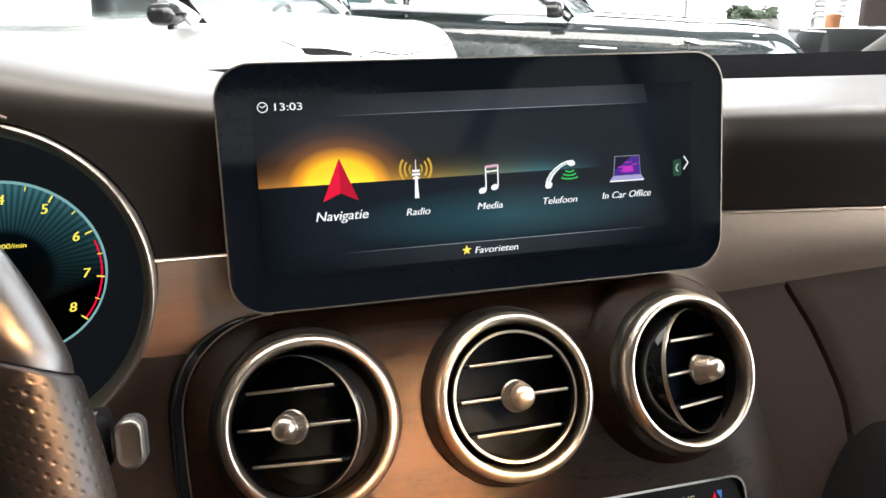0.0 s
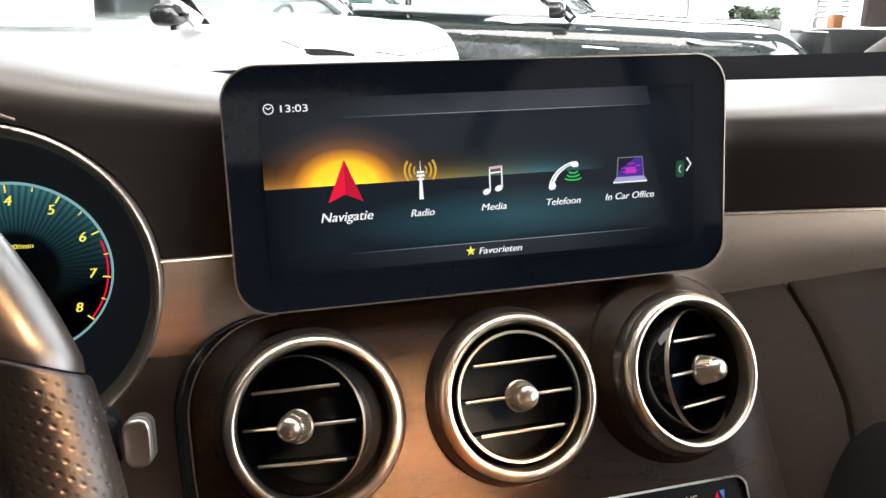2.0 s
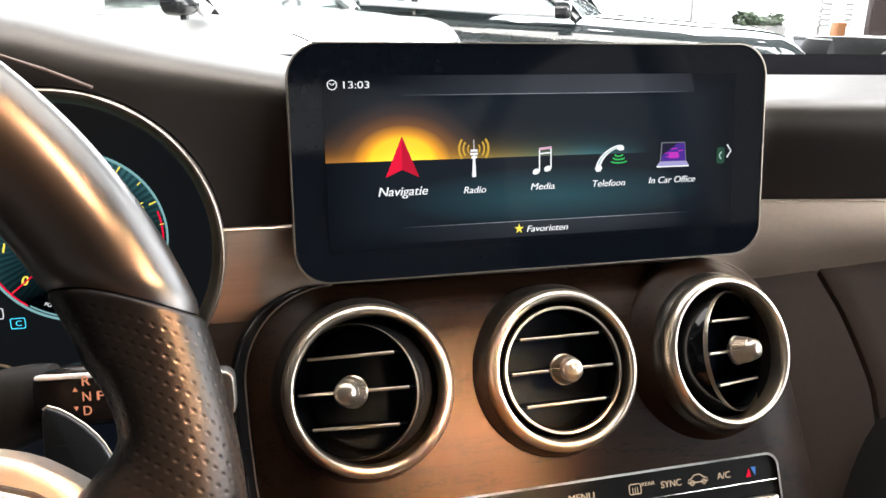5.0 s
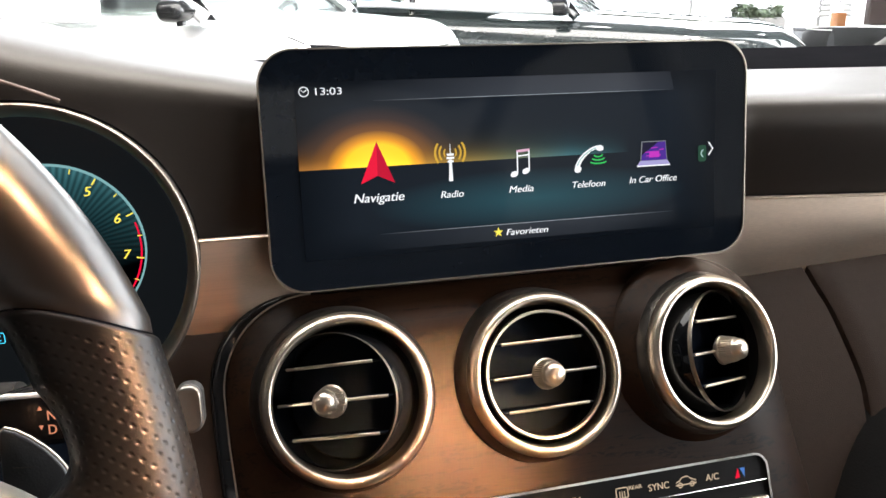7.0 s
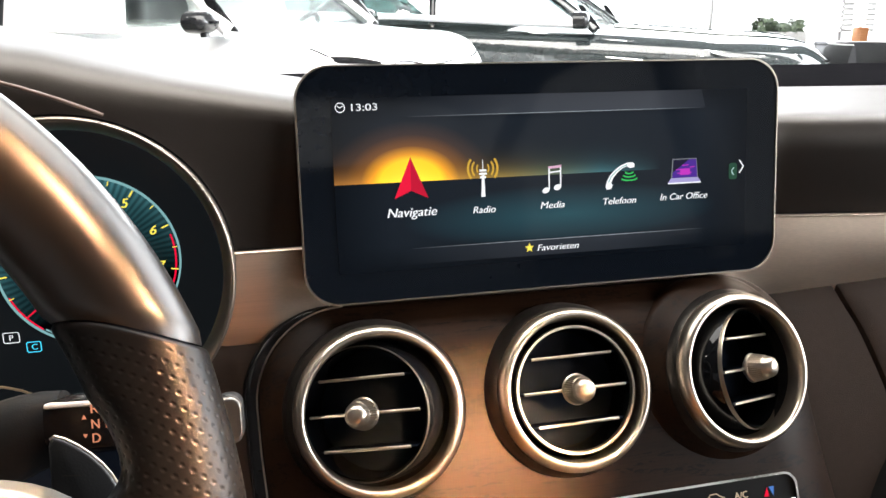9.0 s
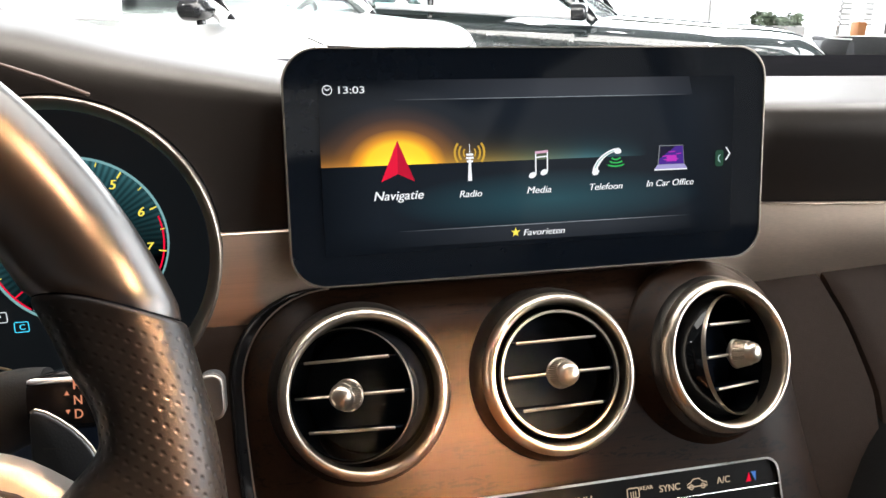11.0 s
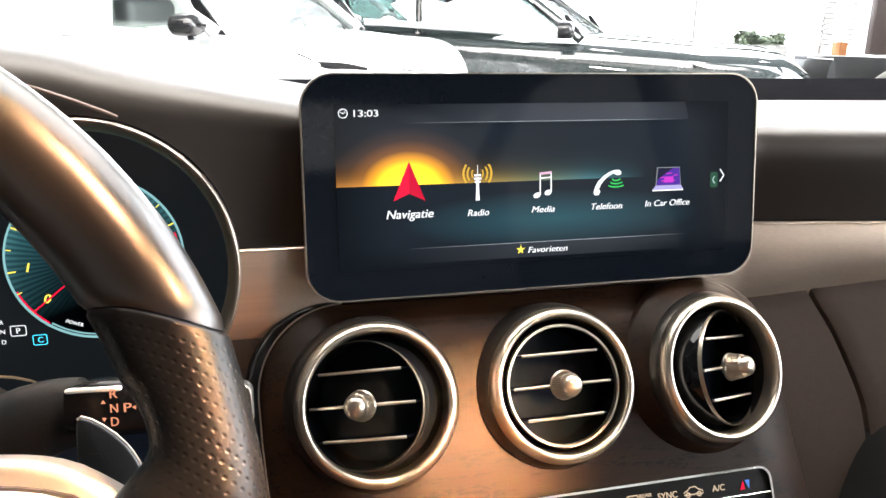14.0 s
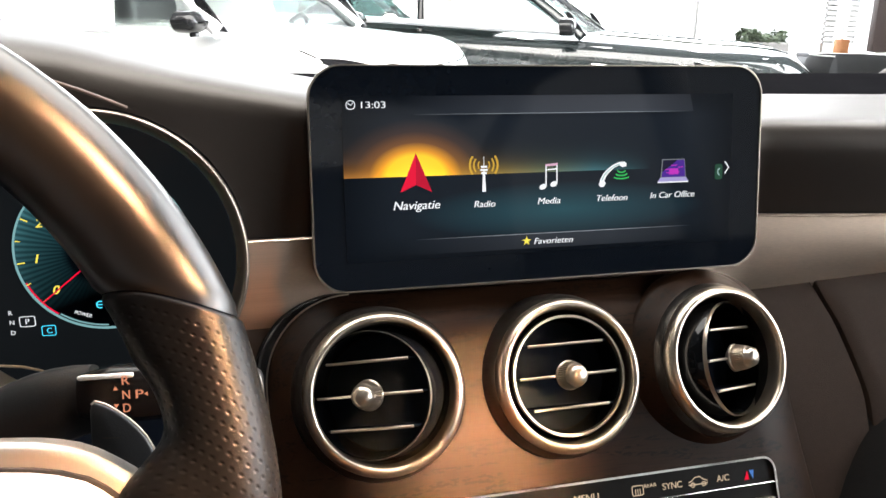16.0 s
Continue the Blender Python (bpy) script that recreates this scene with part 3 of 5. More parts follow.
def build_vent(x, y, face, turn, label):
    v = thing("air_vent", CON @ Matrix.Translation((x, y, 0)) @ Matrix.Rotation(radians(face), 4, "Y"), label, "air vent", "round air vents")
    bm = lathe([(0.0496, -0.016), (0.0491, -0.004), (0.0481, 0.0030), (0.0467, 0.0074), (0.0451, 0.0098), (0.0430, 0.0104), (0.0385, 0.0100), (0.0372, -0.012)], 128)
    part("sleeve", bm, M_SLEEVE, v, "dark satin metal sleeve")
    if face > 5:
        # a wedge of the same veneer, sized to this ring's outline from the camera
        part("collar", lathe([(0.0474, 0.0047), (0.0498, 0.0020), (0.0516, -0.0006), (0.0536, -0.0034), (0.0560, -0.0062), (0.0580, -0.0080), (0.0580, -0.020), (0.0480, -0.020)], 128), M_WOOD, v, "veneered wedge shaped to the ring's outline from the camera", smooth=60)
    lip = [(0.0450, 0.0090), (0.0449, 0.0118), (0.0445, 0.0140), (0.0436, 0.0158), (0.0425, 0.0170), (0.0413, 0.0176), (0.0403, 0.0175), (0.0395, 0.0168), (0.0390, 0.0154), (0.0386, 0.0125), (0.0383, 0.0080), (0.0381, -0.002), (0.0394, -0.002)]
    part("bezel", lathe(lip, 128), M_BEZEL, v, "satin chrome ring with a stepped inner edge", smooth=50)
    part("well", lathe([(0.0383, -0.002), (0.0392, -0.006), (0.0392, -0.034), (0.001, -0.034), (0.001, -0.035), (0.0400, -0.035), (0.0400, -0.004)], 96), M_GLOSS, v)
    # the ball that turns in the ring
    drum = part("drum", lathe([(0.0336, 0.0178), (0.0344, 0.0168), (0.0359, 0.0122), (0.0374, 0.0050), (0.0377, -0.002), (0.0362, -0.012), (0.0316, -0.021), (0.0305, -0.018), (0.0330, -0.002), (0.0328, 0.012)], 96), M_BALL, v, "gloss black swivelling ball",
                at=Matrix.Translation((0, 0, -0.006)) @ Matrix.Rotation(radians(turn), 4, "Y"))
    thin = 0.0009 if turn == 0 else -0.0005
    part("drum_ring", lathe([(0.0353, 0.0172), (0.0352, 0.0190), (0.0350, 0.0196), (0.0345 - thin, 0.0194), (0.0343 - thin, 0.0184), (0.0342 - thin, 0.0166)], 96), M_RINGTRIM, drum, "thin champagne metal ring")
    part("backing", lathe([(0.0324, -0.004), (0.0005, -0.004), (0.0005, -0.006), (0.0305, -0.006)], 64), M_VOID, drum)
    for h, half in ((-0.0183, 0.0236), (0.0, 0.0302), (0.0183, 0.0236)):
        w = math.sqrt(0.0326**2 - h**2) - 0.0006
        part("slat", box(-w, w, h - 0.0006, h + 0.0006, -0.002, 0.0172, 0.0004, 1), M_VOID, drum)
        part("slat_edge", sweep([(-half, h, 0.0176), (0.0, h, 0.0178), (half, h, 0.0176)], 0.0009, 0.0009, 10, up=(0, 1, 0)), M_CHROME, drum, "thin chrome slat edge")
    k = 38
    # stem, flange, knurled cone and smooth domed cap
    prof = [(0.0045, 0.0150), (0.0062, 0.0168), (0.0082, 0.0178), (0.0086, 0.0186), (0.0085, 0.0194), (0.0081, 0.0198), (0.0080, 0.0202), (0.0068, 0.0272), (0.0066, 0.0276)]
    bm = bmesh.new()
    rings = []
    for i, (r, z) in enumerate(prof):
        row = []
        for q in range(k * 4):
            a = 2 * math.pi * q / (k * 4)
            rr = r + ((0.00022 if (q % 4) < 2 else -0.00040) if 5 < i < 8 else 0.0)
            row.append(bm.verts.new((rr * math.cos(a), rr * math.sin(a), z)))
        rings.append(row)
    for a, b in zip(rings, rings[1:]):
        for q in range(k * 4):
            bm.faces.new((a[q], a[(q + 1) % (k * 4)], b[(q + 1) % (k * 4)], b[q]))
    knob = part("knob", bm, M_CHROME, drum, "knurled satin metal knob", smooth=24)
    part("knob_cap", lathe([(0.0066, 0.0272), (0.0062, 0.0278), (0.0061, 0.0292), (0.0058, 0.0306), (0.0050, 0.0320), (0.0036, 0.0330), (0.0018, 0.0335), (0.0002, 0.0336)], 48, closed=False), M_CHROME, knob, "smooth domed metal cap")
    return v


def build_display():
    d = thing("infotainment_display", DIS, "wide black tablet display showing the main menu, thin metal rim", "display")
    out = rounded(0.2837, 0.126, 0.0185, 12, 0.0012, 0.0002)
    part("housing", slab([(x * 0.985, y * 0.97) for x, y in out], -0.020, -0.0035, 0.0), M_BLACK, d)
    part("rim", band(out, [(x * 0.9947, y * 0.988) for x, y in out], -0.0050, 0.0006), M_RIM, d, "thin champagne metal rim")
    part("front_glass", slab([(x * 0.9947, y * 0.988) for x, y in out], -0.0036, 0.0, 0.0003, 1), M_SCREEN, d, "glossy black cover glass")
    part("mount", box(-0.09, 0.09, -0.052, 0.02, -0.060, -0.018, 0.006), M_BLACK, d)
    mm = 0.001
    z = 0.0005

    def ink(name, bm, material):
        return part(name, bm, material, d, recalc=False)

    def px(pts):
        return [(a * mm, b * mm) for a, b in pts]

    ink("lit_panel", flat(px(rounded(244.5, 92.5, 1.0, 3)), z * 0.5), M_LIT)
    ink("sunrise_glow", flat(px([(-122.5, 1.4), (66, 1.4), (66, 34), (-122.5, 34)]), z), M_SUN)
    ink("lower_glow", flat(px([(-122.5, 1.2), (118, 1.2), (118, -34.5), (-122.5, -34.5)]), z), M_TEAL)
    ink("top_bar", flat(px([(-90, 36), (94.5, 36), (92, 46), (-90, 46)]), z), M_BARTOP)
    ink("bottom_bar", flat(px([(-90, -34.9), (96, -34.9), (96, -43.5), (-90, -43.5)]), z), M_BARLOW)
    ink("top_line", flat(px([(-82, 35.6), (94.5, 35.6), (94.5, 35.95), (-82, 35.95)]), z * 1.4), M_LINEF)
    ink("bottom_line", flat(px([(-82, -34.9), (94.5, -34.9), (94.5, -34.55), (-82, -34.55)]), z * 1.4), M_LINEF)
    z2 = 0.0009
    # clock
    ink("clock_icon", stroke(px(arc(-117.6, 41.4, 2.4, 0, 352, 30)), 0.5 * mm, z2, True), G_WHITE)
    ink("clock_hand", stroke(px([(-119, 42.3), (-117.6, 41.2), (-116.2, 42.3)]), 0.5 * mm, z2), G_WHITE)
    writing("time_text", "13:03", 5.2 * mm, -113.2 * mm, 39.6 * mm, z2, G_WHITE, d, 13.6 * mm, bold=0.012)
    # red arrow
    ink("arrow_icon", flat(px([(-81.5, 14.5), (-81.7, -3.4), (-90.9, -7.4)]), z2), G_RED)
    ink("arrow_icon", flat(px([(-81.5, 14.5), (-72.4, -7.7), (-81.7, -3.4)]), z2), G_DKRED)
    # radio tower
    ink("tower_icon", flat(px([(-42.6, -8.8), (-40.2, -8.8), (-40.7, 3), (-42.0, 3)]), z2), G_WHITE)
    ink("tower_icon", flat(px([(-41.6, 5), (-41.1, 5), (-41.2, 11.5), (-41.5, 11.5)]), z2), G_WHITE)
    for b, w in ((1.9, 1.7), (3.8, 2.2), (5.6, 2.0)):
        ink("tower_deck", flat(px([(-41.35 - w, b - 0.6), (-41.35 + w, b - 0.6), (-41.35 + w, b + 0.6), (-41.35 - w, b + 0.6)]), z2 * 1.1), G_WHITE)
    for r in (3.4, 6.0, 8.4):
        for s0 in (-38, 142):
            ink("wave", stroke(px(arc(-41.4, 6.6, r, s0, s0 + 76, 14)), (0.5 + 0.09 * r) * mm, z2), G_AMBER)
    # notes
    ink("note_icon", stroke(px([(-2.9, -6.8), (-2.9, 5.0)]), 0.8 * mm, z2), G_WHITE)
    ink("note_icon", stroke(px([(4.0, -5.4), (4.0, 5.4)]), 0.8 * mm, z2), G_WHITE)
    ink("note_icon", flat(px([(-3.3, 4.6), (4.4, 5.2), (4.4, 6.6), (-3.3, 6.0)]), z2), G_BLUSH)
    ink("note_icon", flat(px([(-3.3, 2.2), (4.4, 2.8), (4.4, 3.6), (-3.3, 3.0)]), z2), G_WHITE)
    for cx, cy in ((-4.9, -7.2), (2.0, -5.8)):
        lean = radians(20)
        ink("note_icon", flat(px([(cx + 2.3 * math.cos(t) * math.cos(lean) - 1.6 * math.sin(t) * math.sin(lean), cy + 2.3 * math.cos(t) * math.sin(lean) + 1.6 * math.sin(t) * math.cos(lean)) for t in [2 * math.pi * k / 20 for k in range(20)]]), z2 * 1.1), G_WHITE)
    # handset
    back = [(31.2, -7.4), (32.0, -4.2), (34.0, -0.8), (37.0, 2.2), (40.8, 4.6), (44.6, 6.0), (48.0, 6.2)]
    ink("phone_icon", flat(px(back + [(49.4, 5.0), (49.2, 3.2), (46.4, 2.8), (44.6, 4.0), (41.6, 2.8), (38.4, 0.4), (36.2, -2.2), (34.8, -5.0), (35.8, -6.6), (34.6, -8.6), (32.2, -8.8)]), z2), G_WHITE)
    ink("phone_icon", stroke(px([(33.0, -4.6), (34.8, -1.4), (37.6, 1.2), (41.0, 3.4), (44.6, 4.8)]), 0.7 * mm, z2 * 1.2), G_PALE)
    for w, b in ((2.6, 1.0), (3.8, -0.9), (5.0, -2.8)):
        ink("signal_icon", stroke(px(arc(46.0, b, w, 190, 350, 12, 1.3)), 0.8 * mm, z2 * 1.2), G_GREEN)
    # laptop
    ink("laptop_lid", flat(px([(72.6, -4.4), (90.0, -4.4), (89.0, 6.8), (73.4, 6.8)]), z2), G_GREY)
    ink("laptop_screen", flat(px([(73.2, -4.2), (89.5, -4.2), (88.6, 6.3), (74.0, 6.3)]), z2 * 1.1), G_NIGHT)
    ink("laptop_screen", flat(px([(73.3, -4.2), (89.5, -4.2), (88.7, 6.2), (84.2, 6.2), (73.6, -1.0)]), z2 * 1.15), G_PURPLE)
    ink("laptop_mark", flat(px([(78.2, -2.6), (84.8, -2.6), (84.6, 1.0), (78.4, 1.0)]), z2 * 1.2), G_PINK)
    for a, b, w in ((79.6, 2.8, 4.2), (75.6, 0.4, 3.0), (84.6, 1.6, 3.0), (76.4, -1.6, 9.4)):
        ink("laptop_mark", stroke(px([(a, b), (a + w, b + 0.3)]), 0.55 * mm, z2 * 1.25), G_PINK)
    ink("laptop_base", flat(px([(70.6, -6.9), (91.9, -6.9), (90.0, -4.3), (72.7, -4.3)]), z2), G_LILAC)
    ink("laptop_base", flat(px([(70.6, -7.7), (91.9, -7.7), (91.9, -6.9), (70.6, -6.9)]), z2), G_WHITE)
    ink("next_icon", flat(px(rounded(5.4, 9.6, 1.4, 4, 113.2, -2.0)), z2), G_DIM)
    ink("next_icon", stroke(px(arc(114.6, -2.0, 2.2, 110, 250, 10)), 0.7 * mm, z2 * 1.2), G_PALE)
    ink("chevron", stroke(px([(117.4, 4.4), (120.2, 0.6), (117.4, -3.2)]), 0.9 * mm, z2), G_WHITE)
    for txt, a, b, w, s in (("Navigatie", -95.7, -17.2, 27.2, 6.9), ("Radio", -48.0, -17.6, 12.9, 5.3), ("Media", -8.7, -17.3, 14.4, 5.3), ("Telefoon", 29.0, -17.2, 20.4, 5.3), ("In Car Office", 65.2, -16.8, 30.6, 5.3), ("Favorieten", -11.0, -41.0, 25.0, 5.1)):
        writing("menu_text", txt, s * mm, a * mm, b * mm, z2, G_WHITE, d, w * mm, 0.22)
    star = [((2.9 if k % 2 == 0 else 1.2) * math.sin(math.pi * k / 5), (2.9 if k % 2 == 0 else 1.2) * math.cos(math.pi * k / 5)) for k in range(10)]
    bm = bmesh.new()
    mid = bm.verts.new((-15.2 * mm, -38.9 * mm, z2))
    vs = [bm.verts.new(((-15.2 + a) * mm, (-38.9 + b) * mm, z2)) for a, b in star]
    for k in range(10):
        bm.faces.new((mid, vs[(k + 1) % 10], vs[k]))
    ink("star_icon", bm, G_YELLOW)
    return d


def screen_material(name, build, lit=True):
    """A lit area of a display: build(nodes, links, x, y) gives colour and strength sockets, x and y in millimetres on its panel."""
    m = bpy.data.materials.new(name)
    m.use_nodes = True
    n, l = m.node_tree.nodes, m.node_tree.links
    b = n["Principled BSDF"]
    b.inputs["Base Color"].default_value = (0.0042, 0.0062, 0.0098, 1)
    b.inputs["Roughness"].default_value = 0.06
    b.inputs["Specular IOR Level"].default_value = 0.18
    tc, sp = n.new("ShaderNodeTexCoord"), n.new("ShaderNodeSeparateXYZ")
    l.new(tc.outputs["Object"], sp.inputs[0])

    def op(kind, a, c=None, clamp=False):
        k = n.new("ShaderNodeMath")
        k.operation, k.use_clamp = kind, clamp
        for i, v in enumerate((a, c)):
            if v is None:
                continue
            if isinstance(v, (int, float)):
                k.inputs[i].default_value = v
            else:
                l.new(v, k.inputs[i])
        return k.outputs[0]

    def ramp(v, stops):
        k = n.new("ShaderNodeValToRGB")
        e = k.color_ramp.elements
        while len(e) < len(stops):
            e.new(0.5)
        for el, (p, c) in zip(e, stops):
            el.position, el.color = p, (*c, 1)
        l.new(v, k.inputs[0])
        return k.outputs[0]

    color, strength = build(op, ramp, op("MULTIPLY", sp.outputs[0], 1000.0), op("MULTIPLY", sp.outputs[1], 1000.0))
    if lit:
        # a faint navy glow in the dark areas stands in for lens glare
        glare_lift = ramp(op("DIVIDE", op("ADD", op("MULTIPLY", sp.outputs[1], 1000.0), 46.0), 92.0, True), [(0.0, (0.0056, 0.0082, 0.0112)), (1.0, (0.0086, 0.0114, 0.0160))])
        mx = n.new("ShaderNodeMix")
        mx.data_type, mx.blend_type = "RGBA", "ADD"
        ax, ay = op("ABSOLUTE", op("MULTIPLY", sp.outputs[0], 1000.0)), op("ABSOLUTE", op("MULTIPLY", sp.outputs[1], 1000.0))
        fade = op("MULTIPLY", op("DIVIDE", op("SUBTRACT", 122.0, ax), 30.0, True), op("DIVIDE", op("SUBTRACT", 46.2, ay), 14.0, True))
        l.new(fade, mx.inputs["Factor"])
        l.new(color, mx.inputs["A"])
        l.new(glare_lift, mx.inputs["B"])
        color = mx.outputs["Result"]
    l.new(color, b.inputs["Emission Color"])
    if isinstance(strength, (int, float)):
        b.inputs["Emission Strength"].default_value = strength
    else:
        l.new(strength, b.inputs["Emission Strength"])
    return m


def sun_nodes(op, ramp, x, y):
    dx, dy = op("DIVIDE", op("ADD", x, 81.5), 1.42), op("SUBTRACT", y, 1.4)
    r = op("SQRT", op("ADD", op("MULTIPLY", dx, dx), op("MULTIPLY", dy, dy)))
    disc = ramp(op("DIVIDE", r, 38.0), [(0.0, (1.0, 0.82, 0.03)), (0.31, (1.0, 0.68, 0.01)), (0.38, (0.85, 0.33, 0.005)), (0.50, (0.17, 0.06, 0.006)), (0.66, (0.035, 0.015, 0.005)), (0.85, (0.0, 0.0, 0.0))])
    # a low band of light along the horizon
    fall = op("POWER", 2.718, op("MULTIPLY", dy, -0.26))
    tail = ramp(op("DIVIDE", op("ADD", x, 122.5), 188.5, True), [(0.0, (0.42, 0.17, 0.03)), (0.25, (0.5, 0.24, 0.02)), (0.45, (0.36, 0.22, 0.03)), (0.62, (0.16, 0.18, 0.08)), (0.8, (0.05, 0.16, 0.18)), (1.0, (0.0, 0.0, 0.0))])
    n = disc.node.id_data.nodes
    l = disc.node.id_data.links
    mx = n.new("ShaderNodeMix")
    mx.data_type, mx.blend_type = "RGBA", "ADD"
    l.new(fall, mx.inputs["Factor"])
    l.new(disc, mx.inputs["A"])
    l.new(tail, mx.inputs["B"])
    return mx.outputs["Result"], 1.0


def teal_nodes(op, ramp, x, y):
    dx, dy = op("DIVIDE", op("SUBTRACT", x, 8.0), 95.0), op("DIVIDE", op("ADD", y, 21.0), 17.0)
    r = op("SQRT", op("ADD", op("MULTIPLY", dx, dx), op("MULTIPLY", dy, dy)))
    return ramp(r, [(0.0, (0.010, 0.060, 0.075)), (0.55, (0.006, 0.028, 0.036)), (1.0, (0.0, 0.0, 0.0))]), 1.0


def bar_nodes(op, ramp, x, y):
    return ramp(op("DIVIDE", op("ADD", x, 90.0), 186.0, True), [(0.0, (0.0, 0.0, 0.0)), (0.45, (0.035, 0.038, 0.045)), (0.8, (0.045, 0.048, 0.056)), (1.0, (0.012, 0.013, 0.016))]), 1.0


def barlow_nodes(op, ramp, x, y):
    return ramp(op("DIVIDE", op("ADD", x, 90.0), 186.0, True), [(0.0, (0.0, 0.0, 0.0)), (0.45, (0.020, 0.022, 0.026)), (0.7, (0.018, 0.020, 0.024)), (1.0, (0.0, 0.0, 0.0))]), 1.0


def line_nodes(op, ramp, x, y):
    return ramp(op("DIVIDE", op("ADD", x, 85.0), 180.0, True), [(0.0, (0.0, 0.0, 0.0)), (0.35, (0.30, 0.33, 0.36)), (0.7, (0.34, 0.38, 0.42)), (1.0, (0.0, 0.0, 0.0))]), 1.0


def dial_nodes(op, ramp, x, y):
    r = op("SQRT", op("ADD", op("MULTIPLY", x, x), op("MULTIPLY", y, y)))
    ang = op("ARCTAN2", y, x)
    ray = op("MULTIPLY", op("ADD", op("SINE", op("MULTIPLY", ang, 84.0)), 1.0), 0.5)
    up = op("MULTIPLY_ADD", op("DIVIDE", op("ADD", y, op("MULTIPLY", x, -0.35)), 50.0), 0.75, True)
    up.node.inputs[2].default_value = 0.40
    base = ramp(op("DIVIDE", r, 51.0), [(0.0, (0.001, 0.002, 0.003)), (0.42, (0.002, 0.005, 0.007)), (0.5, (0.015, 0.050, 0.060)), (0.85, (0.030, 0.105, 0.120)), (1.0, (0.05, 0.16, 0.18))])
    return base, op("MULTIPLY", up, op("MULTIPLY_ADD", ray, 0.7, False))


M_SUN, M_TEAL = screen_material("sunrise_picture", sun_nodes), screen_material("teal_shine", teal_nodes)
M_BARTOP, M_BARLOW, M_LINEF = screen_material("grey_bar", bar_nodes), screen_material("dark_grey_bar", barlow_nodes), screen_material("fading_line", line_nodes)
M_LIT = screen_material("glare_lifted_panel", lambda op, ramp, x, y: (ramp(x, [(0.0, (0, 0, 0)), (1.0, (0, 0, 0))]), 1.0))
M_DIAL = screen_material("teal_dial_face", dial_nodes, False)
M_DIAL.node_tree.nodes["Principled BSDF"].inputs["Specular IOR Level"].default_value = 0.04
# glass base lifted and blued to stand in for lens glare
M_SCREEN = mat("black_cover_glass", (0.0042, 0.0062, 0.0098), 0.06, var=0.05, rough_var=0.01, spec=0.25)


def build_cluster():
    c = thing("instrument_cluster", axes((TUBE[0], 0.08, TUBE[1]), (1, 0, 0), (0, 0, 1), (0, -1, 0)), "round chrome-ringed rev counter with teal digital dial", "instrument cluster")
    tilt = Matrix.Translation((0, 0, 0.086)) @ Matrix.Rotation(math.atan(-0.15), 4, "X")
    prof = [(0.0803, -0.010), (0.0803, 0.0010), (0.0799, 0.0028), (0.0790, 0.0036), (0.0781, 0.0032), (0.0772, 0.0016), (0.0760, -0.0014), (0.0748, -0.005), (0.0740, -0.010), (0.0738, -0.014)]
    part("bezel", lathe(prof, 160), M_CLUSTERRING, c, "satin chrome ring", at=tilt)
    bm = lathe([(0.0792, -0.002), (0.0795, -0.022), (0.1100, -0.084), (0.1080, -0.084), (0.0772, -0.022), (0.0766, -0.002)], 128)
    part("hood_tube", bm, M_HOOD, c, "deep matt black tube", at=tilt)
    part("panel", flat([(-0.15, -0.12), (0.10, -0.12), (0.10, 0.068), (-0.15, 0.068)], -0.002), M_PANEL, c, "black display panel", recalc=False)
    dial = part("dial", lathe([(0.0001, 0.0), (0.0505, 0.0), (0.0505, -0.001), (0.0001, -0.001)], 128), M_DIAL, c, "teal digital rev counter", at=Matrix.Translation((-0.0029, -0.0156, 0)))
    part("dial_ring", lathe([(0.0505, -0.001), (0.0505, 0.0012), (0.0516, 0.0012), (0.0516, -0.001)], 128), G_TEALRING, dial)
    mm, z = 0.001, 0.0008

    def ink(name, bm, material):
        return part(name, bm, material, dial, recalc=False)

    # 0 sits low on one side and 8 low on the other
    def ang(v):
        return radians(219.7 - v * 32.7)

    for k in range(17):
        a, long = ang(k / 2), k % 2 == 0
        r0, r1 = (45.8 if long else 47.4), 50.2
        ink("tick", stroke([(r0 * mm * math.cos(a), r0 * mm * math.sin(a)), (r1 * mm * math.cos(a), r1 * mm * math.sin(a))], (0.9 if long else 0.6) * mm, z), G_YELLOW)
        if long:
            writing("dial_digit", str(k // 2), 8.0 * mm, 39.7 * mm * math.cos(a), (39.7 * math.sin(a) - 1.2) * mm, z, G_YELLOW, dial, None, 0.25, "CENTER", bold=0.05)
    ink("red_band", stroke([(48.6 * mm * math.cos(ang(6.2 + 1.8 * k / 20)), 48.6 * mm * math.sin(ang(6.2 + 1.8 * k / 20))) for k in range(21)], 1.0 * mm, z * 0.8), G_RED)
    ink("red_band", stroke([(49.6 * mm * math.cos(ang(-0.40 + 0.95 * k / 20)), 49.6 * mm * math.sin(ang(-0.40 + 0.95 * k / 20))) for k in range(21)], 1.0 * mm, z * 0.8), G_RED)
    a = ang(0)
    ink("needle", stroke([(15 * mm * math.cos(a), 15 * mm * math.sin(a)), (50 * mm * math.cos(a), 50 * mm * math.sin(a))], 0.9 * mm, z * 1.4), G_RED)
    writing("unit_text", "x1000/min", 4.0 * mm, -9.6 * mm, 13.2 * mm, z, G_YELLOW, dial, 20.4 * mm, 0.2)
    writing("dial_text", "POWER", 3.4 * mm, -21.4 * mm, -40.0 * mm, z, G_WHITE, dial, 10.2 * mm, 0.1, turn=radians(-20))
    ink("eco_icon", stroke([((-5.6 + a_) * mm, (-35.3 + b_) * mm) for a_, b_ in arc(0, 0, 2.2, 60, 300, 12)], 0.8 * mm, z), G_CYAN)
